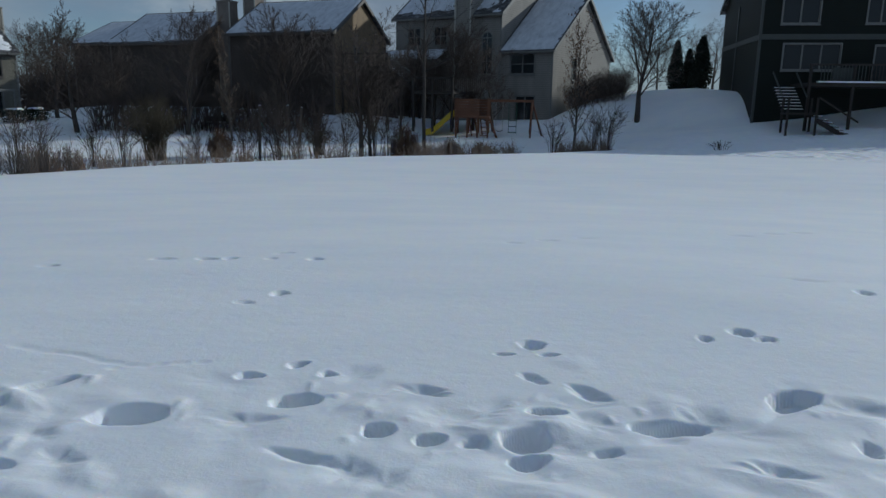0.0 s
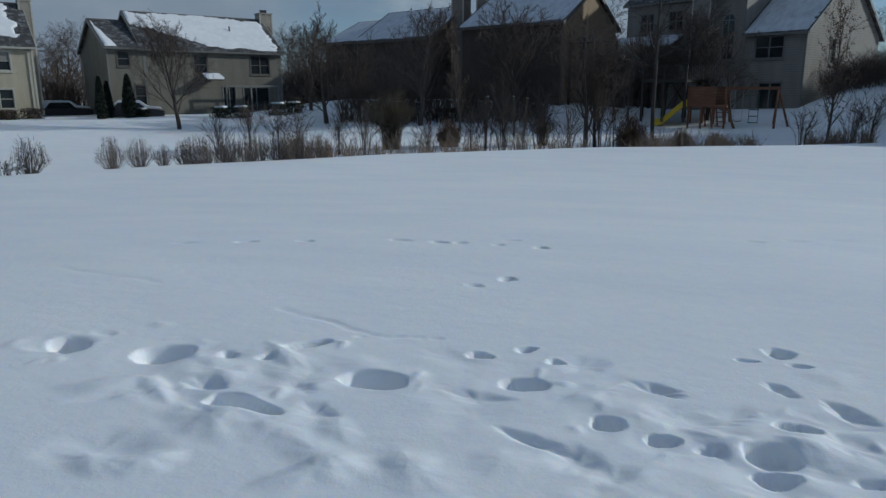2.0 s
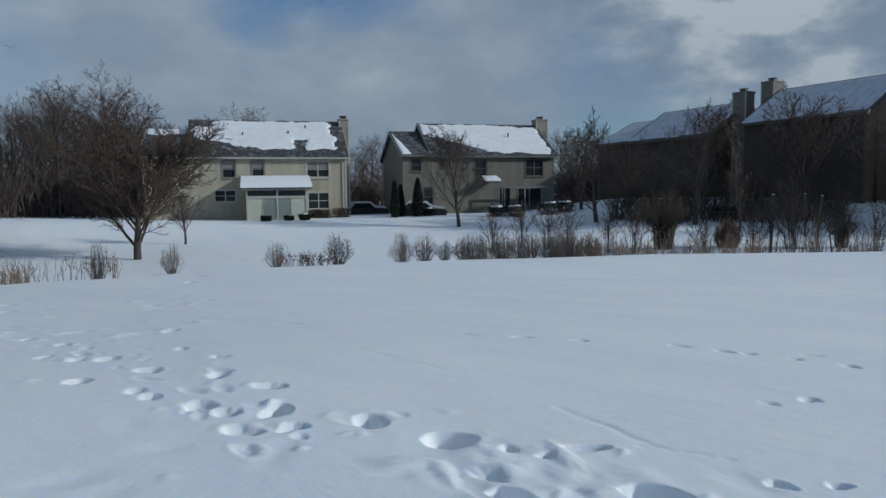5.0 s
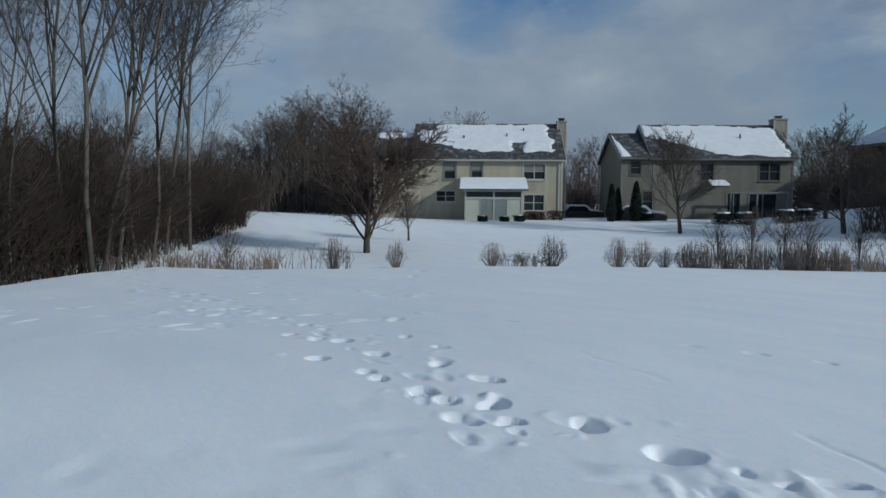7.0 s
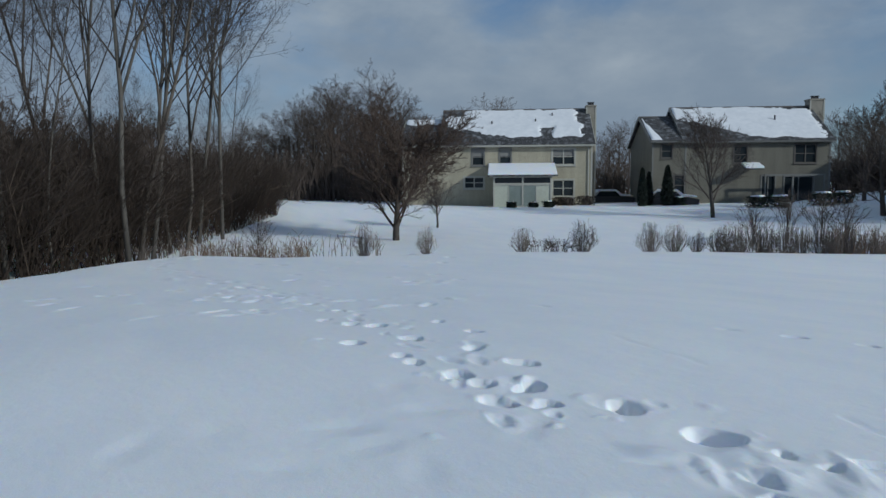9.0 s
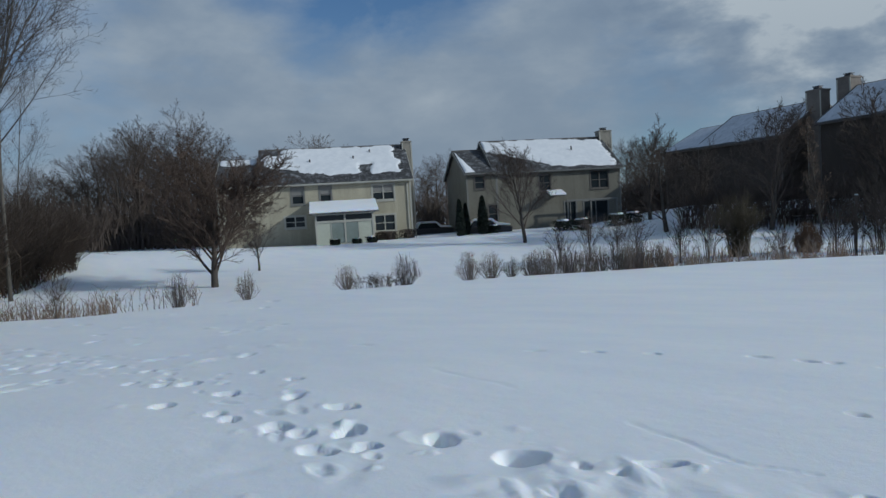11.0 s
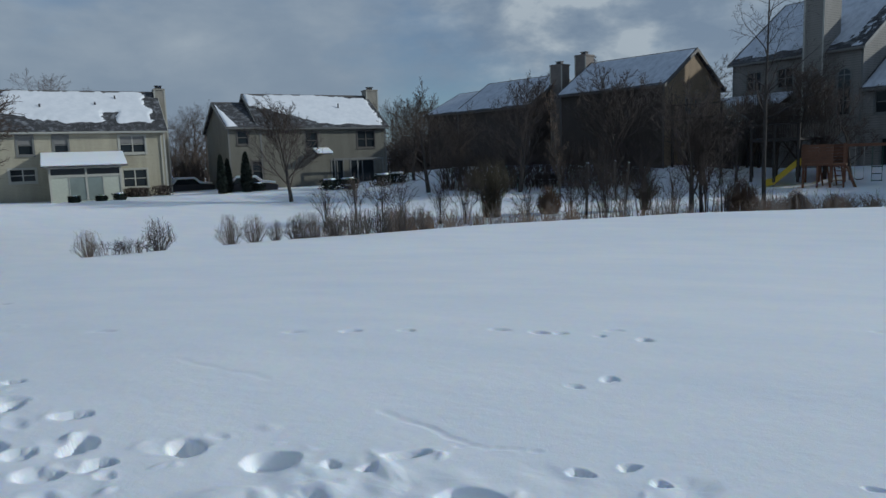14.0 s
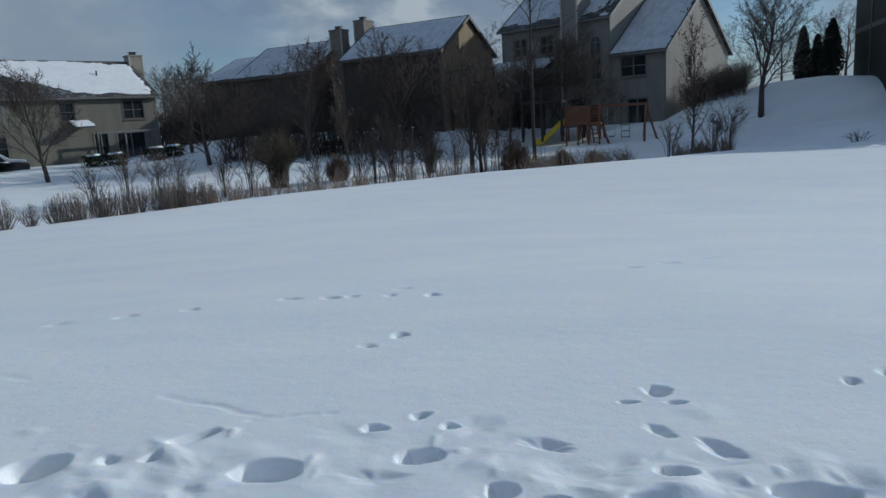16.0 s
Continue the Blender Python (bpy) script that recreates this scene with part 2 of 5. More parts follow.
# ---- mesh helpers ----
class M:
    """Vertices and faces of one part."""

    def __init__(self):
        self.v, self.f = [], []

    def box(self, x0, x1, y0, y1, z0, z1):
        i = len(self.v)
        self.v += [(x, y, z) for z in (z0, z1) for y in (y0, y1) for x in (x0, x1)]
        self.f += [tuple(i + j for j in q) for q in ((0, 2, 3, 1), (4, 5, 7, 6), (0, 1, 5, 4), (2, 6, 7, 3), (0, 4, 6, 2), (1, 3, 7, 5))]
        return self

    def prism(self, poly, axis, a, b):
        """A flat polygon given in the two other axes, drawn out along an axis from a to b."""
        i, n = len(self.v), len(poly)
        for s in (a, b):
            for p, q in poly:
                self.v.append((s, p, q) if axis == "x" else (p, s, q) if axis == "y" else (p, q, s))
        self.f += [tuple(range(i + n - 1, i - 1, -1)), tuple(range(i + n, i + 2 * n))]
        self.f += [(i + j, i + (j + 1) % n, i + n + (j + 1) % n, i + n + j) for j in range(n)]
        return self

    def tube(self, pts, radii, sides=5):
        i0 = len(self.v)
        for k, p in enumerate(pts):
            d = (pts[min(k + 1, len(pts) - 1)] - pts[max(k - 1, 0)])
            if d.length < 1e-6:
                d = Vector((0, 0, 1))
            d.normalize()
            u = d.cross(Vector((0.31, 0.87, 0.13)) if abs(d.y) < 0.9 else Vector((1, 0, 0))).normalized()
            w = d.cross(u)
            for s in range(sides):
                a = 2 * math.pi * s / sides
                self.v.append(tuple(p + (u * math.cos(a) + w * math.sin(a)) * radii[k]))
        for k in range(len(pts) - 1):
            for s in range(sides):
                a, b = i0 + k * sides + s, i0 + k * sides + (s + 1) % sides
                self.f.append((a, b, b + sides, a + sides))
        if sides > 3:
            self.f.append(tuple(range(i0 + sides - 1, i0 - 1, -1)))
            e = i0 + (len(pts) - 1) * sides
            self.f.append(tuple(range(e, e + sides)))
        return self

    def mesh(self, name, mat, smooth=False):
        me = bpy.data.meshes.new(name)
        me.from_pydata([tuple(p) for p in self.v], [], self.f)
        me.materials.append(mat)
        if smooth:
            me.polygons.foreach_set("use_smooth", [True] * len(me.polygons))
        me.update()
        return me


def part(name, m, mat, parent=None, label="", smooth=False):
    ob = new(name, m.mesh(name, mat, smooth) if isinstance(m, M) else m)
    if parent:
        ob.parent = parent
    if label:
        tagged(ob, label)
    return ob


def base(name, m, label, category, group="", kind=""):
    ob = new(name)
    ob.empty_display_size = 0.3
    ob.matrix_basis = m
    return tagged(ob, label, category, group, kind)


# ---- the ground ----
# azimuth, radius at which the field falls away, then radius and height of the land beyond
LAND = [
    (-60, 26, 0.0, 46, 0.67, 70, 2.0),
    (-33, 26, 0.0, 45, 0.62, 60, 2.3),
    (-25, 26, 0.0, 45, 0.62, 60, 2.6),
    (-20, 26, -0.05, 44, 0.35, 60, 3.0),
    (-15, 25, -0.40, 43, -0.05, 60, 2.7),
    (-12.2, 24, -0.48, 43, -0.20, 58, 1.9),
    (-9, 22.5, -0.55, 43, -0.35, 58, 0.35),
    (-1, 20.6, -0.55, 42, -0.45, 56, 0.05),
    (8, 19.1, -0.60, 40, -0.45, 57, 0.75),
    (17, 17.7, -0.60, 42, -0.40, 60, 0.95),
    (25, 16.7, -0.60, 46, -0.30, 70, 0.95),
    (33, 15.8, -0.55, 44, -0.50, 66, -0.25),
    (45, 15.0, -0.50, 40, -0.50, 62, -0.40),
    (56, 14.6, -0.50, 35, -0.48, 62, -0.50),
    (66, 14.3, -0.48, 30, -0.46, 60, -0.30),
    (74, 14.4, -0.44, 30, -0.42, 60, 0.00),
    (80, 15.6, -0.42, 30, -0.40, 60, 0.10),
    (84.4, 14.6, -0.42, 30, -0.40, 60, 0.10),
    (89.6, 13.0, -0.40, 30, -0.35, 60, 0.10),
    (97, 11.8, -0.35, 30, -0.30, 60, 0.10),
    (120, 11.5, 0.0, 30, 0.0, 60, 0.0),
]
LA = np.array(LAND, float)


def smooth(x):
    x = np.clip(x, 0, 1)
    return x * x * (3 - 2 * x)


EYE = 1.5


def spread(q):
    """Factor that moves plan radius q outward in metres while keeping the camera's view."""
    q = np.asarray(q, float)
    return 1 + 0.6 * smooth((q - 5.5) / 9) * (1 - smooth((q - 17) / 45))


PLAN_Q = np.linspace(0, 70, 1401)
PLAN_R = PLAN_Q * spread(PLAN_Q)


def size_at(where):
    """Factor that enlarges a thing here so it looks unchanged from the camera."""
    r = math.hypot(where[0], where[1])
    return r / float(np.interp(r, PLAN_R, PLAN_Q)) if 0.1 < r < 70 else 1.0


def drawn_land(az, r):
    """Height in the plan at an azimuth in degrees and a plan radius."""
    rc, z1, r2, z2, r3, z3 = (np.interp(az, LA[:, 0], LA[:, k]) for k in range(1, 7))
    side = smooth((120 - np.abs(az)) / 25)
    z = smooth((r - rc) / 3.2) * z1
    z = z + smooth((r - rc - 3.2) / np.maximum(r2 - rc - 3.2, 1)) * (z2 - z1) + smooth((r - r2) / (r3 - r2)) * (z3 - z2)
    return z * side * (1 - smooth((r - 120) / 250))


def land(az, r):
    """Height of the land at an azimuth in degrees and a radius in metres, arrays or numbers."""
    az, r = np.asarray(az, float), np.asarray(r, float)
    q = np.where(r < 70, np.interp(r, PLAN_R, PLAN_Q), r)
    # heights follow sight lines from EYE, so the camera's view stays the same
    return EYE - (EYE - drawn_land(az, q)) * np.where(r > 0.1, r / np.maximum(q, 0.1), 1.0)


def at(az, q, dz=0.0):
    """The point of the land at an azimuth and a plan radius."""
    r = float(q * spread(q))
    return polar(az, r, float(land(az, r)) + dz)


# prints in the snow: x, y, turn, half length, half width, depth
# deep boot holes
BOOTS = [
    (-1.35, 3.05, -2, 0.174, 0.129, 0.13), (-0.6, 3.24, 14, 0.119, 0.101, 0.12), (-0.16, 2.93, -7, 0.074, 0.077, 0.09),
    (0.08, 2.85, 6, 0.07, 0.063, 0.09), (0.65, 3.14, 23, 0.1, 0.089, 0.11), (0.51, 2.87, 21, 0.111, 0.091, 0.12),
    (0.5, 2.7, 18, 0.083, 0.091, 0.12), (1.21, 3.02, 7, 0.197, 0.092, 0.11), (1.96, 3.34, 29, 0.167, 0.11, 0.11),
    (-2.63, 3.02, 18, 0.153, 0.186, 0.14), (-3.25, 2.97, 69, 0.09, 0.182, 0.12), (-1.82, 2.58, -8, 0.206, 0.099, 0.11),
    (-1.92, 3.39, 40, 0.136, 0.075, 0.06), (-3.94, 2.75, 30, 0.091, 0.166, 0.1),
]
# shallow scuffs between them
SCUFFS = [
    (0.04, 3.38, -17, 0.155, 0.064, 0.05), (0.89, 3.38, -39, 0.131, 0.066, 0.05), (0.63, 3.56, -44, 0.088, 0.056, 0.05),
    (1.51, 2.62, -17, 0.172, 0.075, 0.055), (2.06, 2.84, -29, 0.052, 0.099, 0.06), (-0.46, 2.68, -14, 0.167, 0.057, 0.045),
    (-0.79, 3.03, -6, 0.152, 0.079, 0.03), (0.85, 2.77, 15, 0.063, 0.046, 0.05), (0.27, 2.82, -9, 0.057, 0.041, 0.05),
    (-1.67, 2.84, 4, 0.108, 0.066, 0.03), (-1.47, 2.65, -7, 0.114, 0.094, 0.03), (-2.14, 2.75, 0, 0.132, 0.062, 0.06),
    (-2.26, 3.11, 35, 0.054, 0.076, 0.05), (-2.03, 3.14, 28, 0.05, 0.049, 0.05),
]
# the trail
TRAIL = [
    (-5.14, 3.06, 37, 0.072, 0.191, 0.09), (-4.49, 3.09, 37, 0.129, 0.114, 0.09), (-3.57, 2.61, 30, 0.087, 0.098, 0.09),
    (-3.78, 2.37, 22, 0.136, 0.142, 0.08), (-4.19, 2.51, 25, 0.087, 0.129, 0.06), (-4.48, 2.5, 18, 0.118, 0.14, 0.07),
    (-4.99, 2.39, 50, 0.064, 0.11, 0.07), (-5.24, 2.4, 37, 0.071, 0.102, 0.06), (-5.91, 2.25, 32, 0.091, 0.137, 0.08),
    (-5.8, 2.78, 42, 0.101, 0.116, 0.07), (-5.67, 3.42, 37, 0.075, 0.093, 0.07), (-6.49, 2.76, 37, 0.097, 0.161, 0.08),
    (-8.14, 2.69, 36, 0.063, 0.139, 0.07), (-7.53, 2.8, 36, 0.069, 0.14, 0.07), (-7.08, 2.43, 37, 0.055, 0.134, 0.06),
    (-6.7, 2.58, 37, 0.065, 0.126, 0.05),
]
# the trail farther on
TRAIL_FAR = [
    (-8.99, 2.49, 100, 0.075, 0.214, 0.06), (-9.97, 2.4, 104, 0.082, 0.199, 0.05), (-9.22, 1.97, 62, 0.061, 0.192, 0.05),
    (-10.64, 2.13, 111, 0.08, 0.221, 0.05), (-9.64, 2.54, 111, 0.069, 0.19, 0.05), (-11.69, 2.07, 99, 0.058, 0.225, 0.05),
    (-8.03, 2.01, 100, 0.058, 0.149, 0.05),
]
# paw prints in threes
PAWS = [
    (0.51, 3.92, 7, 0.057, 0.033, 0.04), (0.7, 4.09, 36, 0.091, 0.093, 0.06), (0.78, 3.92, -3, 0.062, 0.038, 0.04),
    (1.84, 4.24, 8, 0.053, 0.058, 0.05), (2.13, 4.37, 14, 0.083, 0.095, 0.06), (2.23, 4.24, -7, 0.072, 0.054, 0.05),
    (-0.91, 3.54, -2, 0.071, 0.064, 0.05), (-0.68, 3.71, 34, 0.065, 0.056, 0.05), (-0.49, 3.58, 6, 0.055, 0.052, 0.04),
    (-1.12, 5.2, 3, 0.065, 0.074, 0.06), (-1.32, 4.94, -3, 0.074, 0.045, 0.03), (3.57, 5.39, -53, 0.081, 0.09, 0.05),
    (3.32, 5.81, -18, 0.167, 0.078, 0.02),
]
# older tracks over the field
HOPS = [
    (-2.49, 6.38, -2, 0.127, 0.063, 0.035), (-2.08, 6.4, -4, 0.099, 0.075, 0.04), (-1.87, 6.44, 13, 0.072, 0.062, 0.04),
    (-1.48, 6.45, 3, 0.059, 0.062, 0.03), (-1.4, 6.71, 20, 0.094, 0.066, 0.03), (-1.06, 6.42, -15, 0.079, 0.085, 0.04),
    (-3.33, 6.04, 18, 0.043, 0.072, 0.03), (0.94, 7.39, 4, 0.1, 0.079, 0.03), (1.33, 7.57, 19, 0.124, 0.083, 0.03),
    (1.8, 7.77, 4, 0.122, 0.07, 0.03), (3.73, 8.11, 4, 0.172, 0.082, 0.035), (4.18, 8.26, 4, 0.115, 0.086, 0.04),
    (4.58, 8.38, 10, 0.195, 0.09, 0.04), (-3.91, 5.82, 22, 0.112, 0.083, 0.04), (-4.44, 5.57, 21, 0.111, 0.072, 0.03),
    (-3.39, 6.04, 28, 0.089, 0.067, 0.03), (-6.46, 4.86, 29, 0.156, 0.089, 0.025), (-6.35, 4.88, 37, 0.057, 0.076, 0.025),
]

# broad soft hollows left by old wind and feet: x, y
HOLLOWS = [(-3.57, 1.39), (-3.91, 1.90), (-3.53, 0.84), (-3.10, 1.44), (-4.52, 1.99), (-3.31, 2.27), (-3.94, 1.36), (-4.28, 0.68), (-4.23, 0.19)]
DRAGS = [(-2.05, 3.82, -20, 0.42), (-1.45, 3.68, 8, 0.25), (-4.25, 4.32, -8, 0.6), (3.32, 5.81, -18, 0.4), (-6.75, 2.5, 48, 0.4)]


def stamp(x, y, z, cx, cy, turn, a, b, deep, rim, square=2.0, soft=0.66, egg=0.0, ragged=0.0):
    """Presses one print into the snow: a hollow with walls from soft outwards, or a lump where deep is negative."""
    k = float(spread(math.hypot(cx, cy)))
    cx, cy, a, b, deep = cx * k, cy * k, a * k, b * k, deep * k
    c, s = math.cos(radians(turn)), math.sin(radians(turn))
    near = np.nonzero((np.abs(x - cx) < 3 * a + 0.1) & (np.abs(y - cy) < 3 * a + 0.1))
    dx, dy = x[near] - cx, y[near] - cy
    u = (c * dx + s * dy) / a
    v = (-s * dx + c * dy) / (b * (1 - egg * np.clip(u, -1, 1)))
    d = (np.abs(u) ** square + np.abs(v) ** square) ** (1 / square)
    if ragged:
        th = np.arctan2(v, u)
        k = cx * 37 + cy * 11
        d = d + ragged * (np.sin(2 * th + k) + 0.7 * np.sin(3 * th + 2.3 * k) + 0.5 * np.sin(7 * th + 5 * k))
    z[near] += -deep * (1 - smooth((d - soft) / (1.12 - soft))) + rim * np.exp(-((d - 1.3) / 0.22) ** 2)


def make_ground():
    rnd = random.Random(5)
    az = np.concatenate([np.arange(-180, -60, 4.0), np.arange(-60, 102, 0.24), np.arange(102, 180, 4.0)])
    r = np.concatenate([[0.0, 0.6, 1.2, 1.7], np.linspace(2.0, 4.4, 260), np.geomspace(4.42, 24, 240), np.arange(24.1, 50, 0.17), np.geomspace(50.5, 80, 40), np.geomspace(84, 3000, 30)])
    A, R = np.meshgrid(az, r)
    x, y = -np.sin(np.radians(A)) * R, np.cos(np.radians(A)) * R
    z = land(A, R)
    # long low drifts
    for _ in range(26):
        k, th, ph = rnd.uniform(0.25, 1.6), rnd.uniform(0.9, 1.9), rnd.uniform(0, 6.28)
        z += 0.0032 / k * np.sin(k * (x * math.cos(th) + y * math.sin(th)) + ph) * smooth((60 - R) / 40)
    for _ in range(40):
        k, th, ph = rnd.uniform(2, 9), rnd.uniform(1.0, 2.3), rnd.uniform(0, 6.28)
        z += 0.0028 / k * np.sin(k * (x * math.cos(th) + y * math.sin(th)) + ph) * smooth((16 - R) / 8)
    # trampled snow close by
    for _ in range(150):
        px, py = rnd.uniform(-2.6, 3.2), rnd.gauss(2.75, 0.42)
        stamp(x, y, z, px, py, rnd.uniform(-40, 40), rnd.uniform(0.11, 0.34), rnd.uniform(0.07, 0.18), rnd.uniform(-0.024, 0.028), 0.0, 2.0, 0.1, 0.0, 0.08)
    for px, py, turn, a, b, deep in BOOTS:
        stamp(x, y, z, px - 0.05, py - 0.03, turn, a * 1.7, b * 1.7, 0.010, 0.0, 2.0, 0.1)
        stamp(x, y, z, px, py, turn, a * 0.96, b * 0.72, deep * 0.76, 0.002, 2.4, rnd.uniform(0.88, 0.95), rnd.uniform(-0.15, 0.25), 0.05)
        for _ in range(3):
            th = rnd.uniform(0, 6.28)
            stamp(x, y, z, px + math.cos(th) * (a + 0.09), py + math.sin(th) * (b + 0.07), rnd.uniform(0, 180), rnd.uniform(0.04, 0.09), rnd.uniform(0.03, 0.05), -rnd.uniform(0.003, 0.010), 0.0, 2.0, 0.0, 0.0, 0.1)
    for px, py, turn, a, b, deep in SCUFFS:
        stamp(x, y, z, px, py, turn, a * 1.15, b * 0.95, deep * 0.7, 0.0, 2.0, 0.1, rnd.uniform(-0.3, 0.3), 0.12)
    for px, py in HOLLOWS:
        stamp(x, y, z, px, py, rnd.uniform(0, 180), rnd.uniform(0.22, 0.36), rnd.uniform(0.14, 0.2), rnd.uniform(0.007, 0.013), 0.0, 2.0, 0.0)
    for px, py, turn, a, b, deep in PAWS:
        stamp(x, y, z, px, py, turn, a, b * 0.8, deep * 0.75, 0.002, 2.0, 0.5, 0.2, 0.10)
    for px, py, turn, a, b, deep in HOPS:
        stamp(x, y, z, px, py, turn, a * 1.05, b * 0.75, deep * 0.9, 0.0, 2.0, 0.4, 0.2, 0.08)
    # the trodden trail that leaves the field towards the woods
    way = [Vector(p) for p in ((-3.0, 2.9), (-4.2, 2.6), (-5.6, 2.55), (-7.4, 2.6), (-9.0, 2.35), (-10.5, 2.2), (-12.5, 2.0), (-15.4, 1.6))]
    for a, b in zip(way, way[1:]):
        n = int((b - a).length / 0.13)
        side = Vector((-(b - a).y, (b - a).x)).normalized()
        head = math.degrees(math.atan2((b - a).y, (b - a).x))
        for i in range(n):
            p = a.lerp(b, (i + rnd.random()) / n) + side * rnd.gauss(-0.05, 0.28)
            big = rnd.random() < 0.5
            stamp(x, y, z, p.x, p.y, head + rnd.gauss(0, 22), 0.145 if big else 0.08, 0.065 if big else 0.045, rnd.uniform(0.010, 0.026) if big else rnd.uniform(0.006, 0.016), 0.003, 2.0, 0.3, rnd.uniform(-0.3, 0.3), 0.10)
            if rnd.random() < 0.5:
                stamp(x, y, z, p.x + rnd.gauss(0, 0.3), p.y + rnd.gauss(0, 0.3), 0, rnd.uniform(0.05, 0.12), rnd.uniform(0.05, 0.1), -rnd.uniform(0.006, 0.018), 0.0, 2.0, 0.0)
    for px, py, turn, a, b, deep in TRAIL + TRAIL_FAR:
        stamp(x, y, z, px, py, turn, a * 1.0, b * 0.66, deep * 0.62, 0.002, 2.2, 0.84, rnd.uniform(-0.2, 0.3), 0.07)
        stamp(x, y, z, px - 0.11 - a * 0.5, py - 0.10 + rnd.gauss(0, 0.04), rnd.uniform(0, 180), rnd.uniform(0.07, 0.13), rnd.uniform(0.05, 0.08), -rnd.uniform(0.003, 0.009), 0.0, 2.0, 0.0, 0.0, 0.1)
    # faint drag lines
    for px, py, turn, a in DRAGS:
        for i in range(9):
            u = (i - 4) / 4.5 * a
            stamp(x, y, z, px + u * math.cos(radians(turn)), py + u * math.sin(radians(turn)) + rnd.gauss(0, 0.015), turn, a * 0.22, 0.04, rnd.uniform(0.002, 0.008), 0.0, 2.0, 0.1)
    # scattered old tracks over the field and the cropped lawn beyond it
    for _ in range(120):
        a, q = rnd.uniform(58, 95), rnd.uniform(8, 15.5)
        stamp(x, y, z, -math.sin(radians(a)) * q, math.cos(radians(a)) * q, rnd.uniform(0, 180), rnd.uniform(0.1, 0.25), 0.09, rnd.uniform(-0.03, 0.04), 0.008, 2.0, 0.3)
    for _ in range(1500):
        a, q = rnd.uniform(-36, -13), rnd.uniform(24, 37)
        stamp(x, y, z, -math.sin(radians(a)) * q, math.cos(radians(a)) * q, rnd.uniform(-40, 40), rnd.uniform(0.12, 0.26), rnd.uniform(0.12, 0.25), rnd.uniform(-0.03, 0.06), 0.008, 2.0, 0.3)
    n, m = len(az), len(r)
    i = np.arange(m - 1)[:, None] * n + np.arange(n)[None]
    j = np.arange(m - 1)[:, None] * n + (np.arange(n)[None] + 1) % n
    quads = np.stack([i, j, j + n, i + n], -1).reshape(-1, 4)
    me = bpy.data.meshes.new("ground")
    v = np.stack([x, y, z], -1).reshape(-1, 3)
    me.vertices.add(len(v))
    me.vertices.foreach_set("co", v.ravel())
    me.loops.add(quads.size)
    me.loops.foreach_set("vertex_index", quads.ravel().astype(np.int32))
    me.polygons.add(len(quads))
    me.polygons.foreach_set("loop_start", np.arange(0, quads.size, 4, dtype=np.int32))
    me.polygons.foreach_set("loop_total", np.full(len(quads), 4, np.int32))
    me.polygons.foreach_set("use_smooth", np.ones(len(quads), bool))
    me.materials.append(SNOW)
    me.update(calc_edges=True)
    me.validate()
    tagged(new("ground", me), "open snow-covered field with footprints and drifted crust", "ground", kind="structure")


make_ground()


# ---- house parts ----
def wall_mesh(u0, u1, z0, z1, holes, put, thick=0.16, d0=0.0):
    """One piece of wall from u0 to u1 with holes (u0, u1, z0, z1); put maps u, depth, z to the house."""
    cells = M()
    us = sorted({u0, u1, *[h[0] for h in holes], *[h[1] for h in holes]})
    zs = sorted({z0, z1, *[h[2] for h in holes], *[h[3] for h in holes]})
    for a, b in zip(us, us[1:]):
        for c, d in zip(zs, zs[1:]):
            if not any(h[0] < (a + b) / 2 < h[1] and h[2] < (c + d) / 2 < h[3] for h in holes):
                cells.box(a, b, d0, thick, c, d)
    # weld the cells and drop the faces between them
    m, ids, seen = M(), {}, {}
    for p in cells.v:
        if p not in ids:
            ids[p] = len(m.v)
            m.v.append(p)
    for f in cells.f:
        g = tuple(ids[cells.v[i]] for i in f)
        seen.setdefault(tuple(sorted(g)), []).append(g)
    m.f = [g[0] for g in seen.values() if len(g) == 1]
    m.v = [put(*p) for p in m.v]
    return m


def window(house, u0, u1, z0, z1, put, trim, lights=1, rail=True, blind=0.0, casing=0.1):
    """A window in its hole: casing and sash bars, glass set back, sill."""
    w, c, e = u1 - u0, casing, 0.045
    win = part("window", wall_mesh(u0 - c, u1 + c, z0 - c, z1 + c, [(u0, u1, z0, z1)], put, 0.0, -0.035), trim, house)
    for i in range(lights):
        a, b = u0 + w * i / lights, u0 + w * (i + 1) / lights
        zm = (z0 + z1) / 2
        holes = [(a + e, b - e, z0 + e, zm - 0.03), (a + e, b - e, zm + 0.03, z1 - e)] if rail else [(a + e, b - e, z0 + e, z1 - e)]
        part("sash", wall_mesh(a, b, z0, z1, holes, put, 0.08, 0.03), trim, win)
        g = M().box(a + e, b - e, 0.085, 0.10, z0 + e, z1 - e)
        g.v = [put(*p) for p in g.v]
        part("pane", g, GLASS, win)
        if blind:
            q = M().box(a + e, b - e, 0.06, 0.075, z1 - e - (z1 - z0) * blind, z1 - e)
            q.v = [put(*p) for p in q.v]
            part("blind", q, SHADE, win, "pale drawn window blind")
    s = M().box(u0 - c - 0.03, u1 + c + 0.03, -0.09, -0.002, z0 - c - 0.05, z0 - c)
    s.v = [put(*p) for p in s.v]
    part("sill", s, trim, win)
    return win


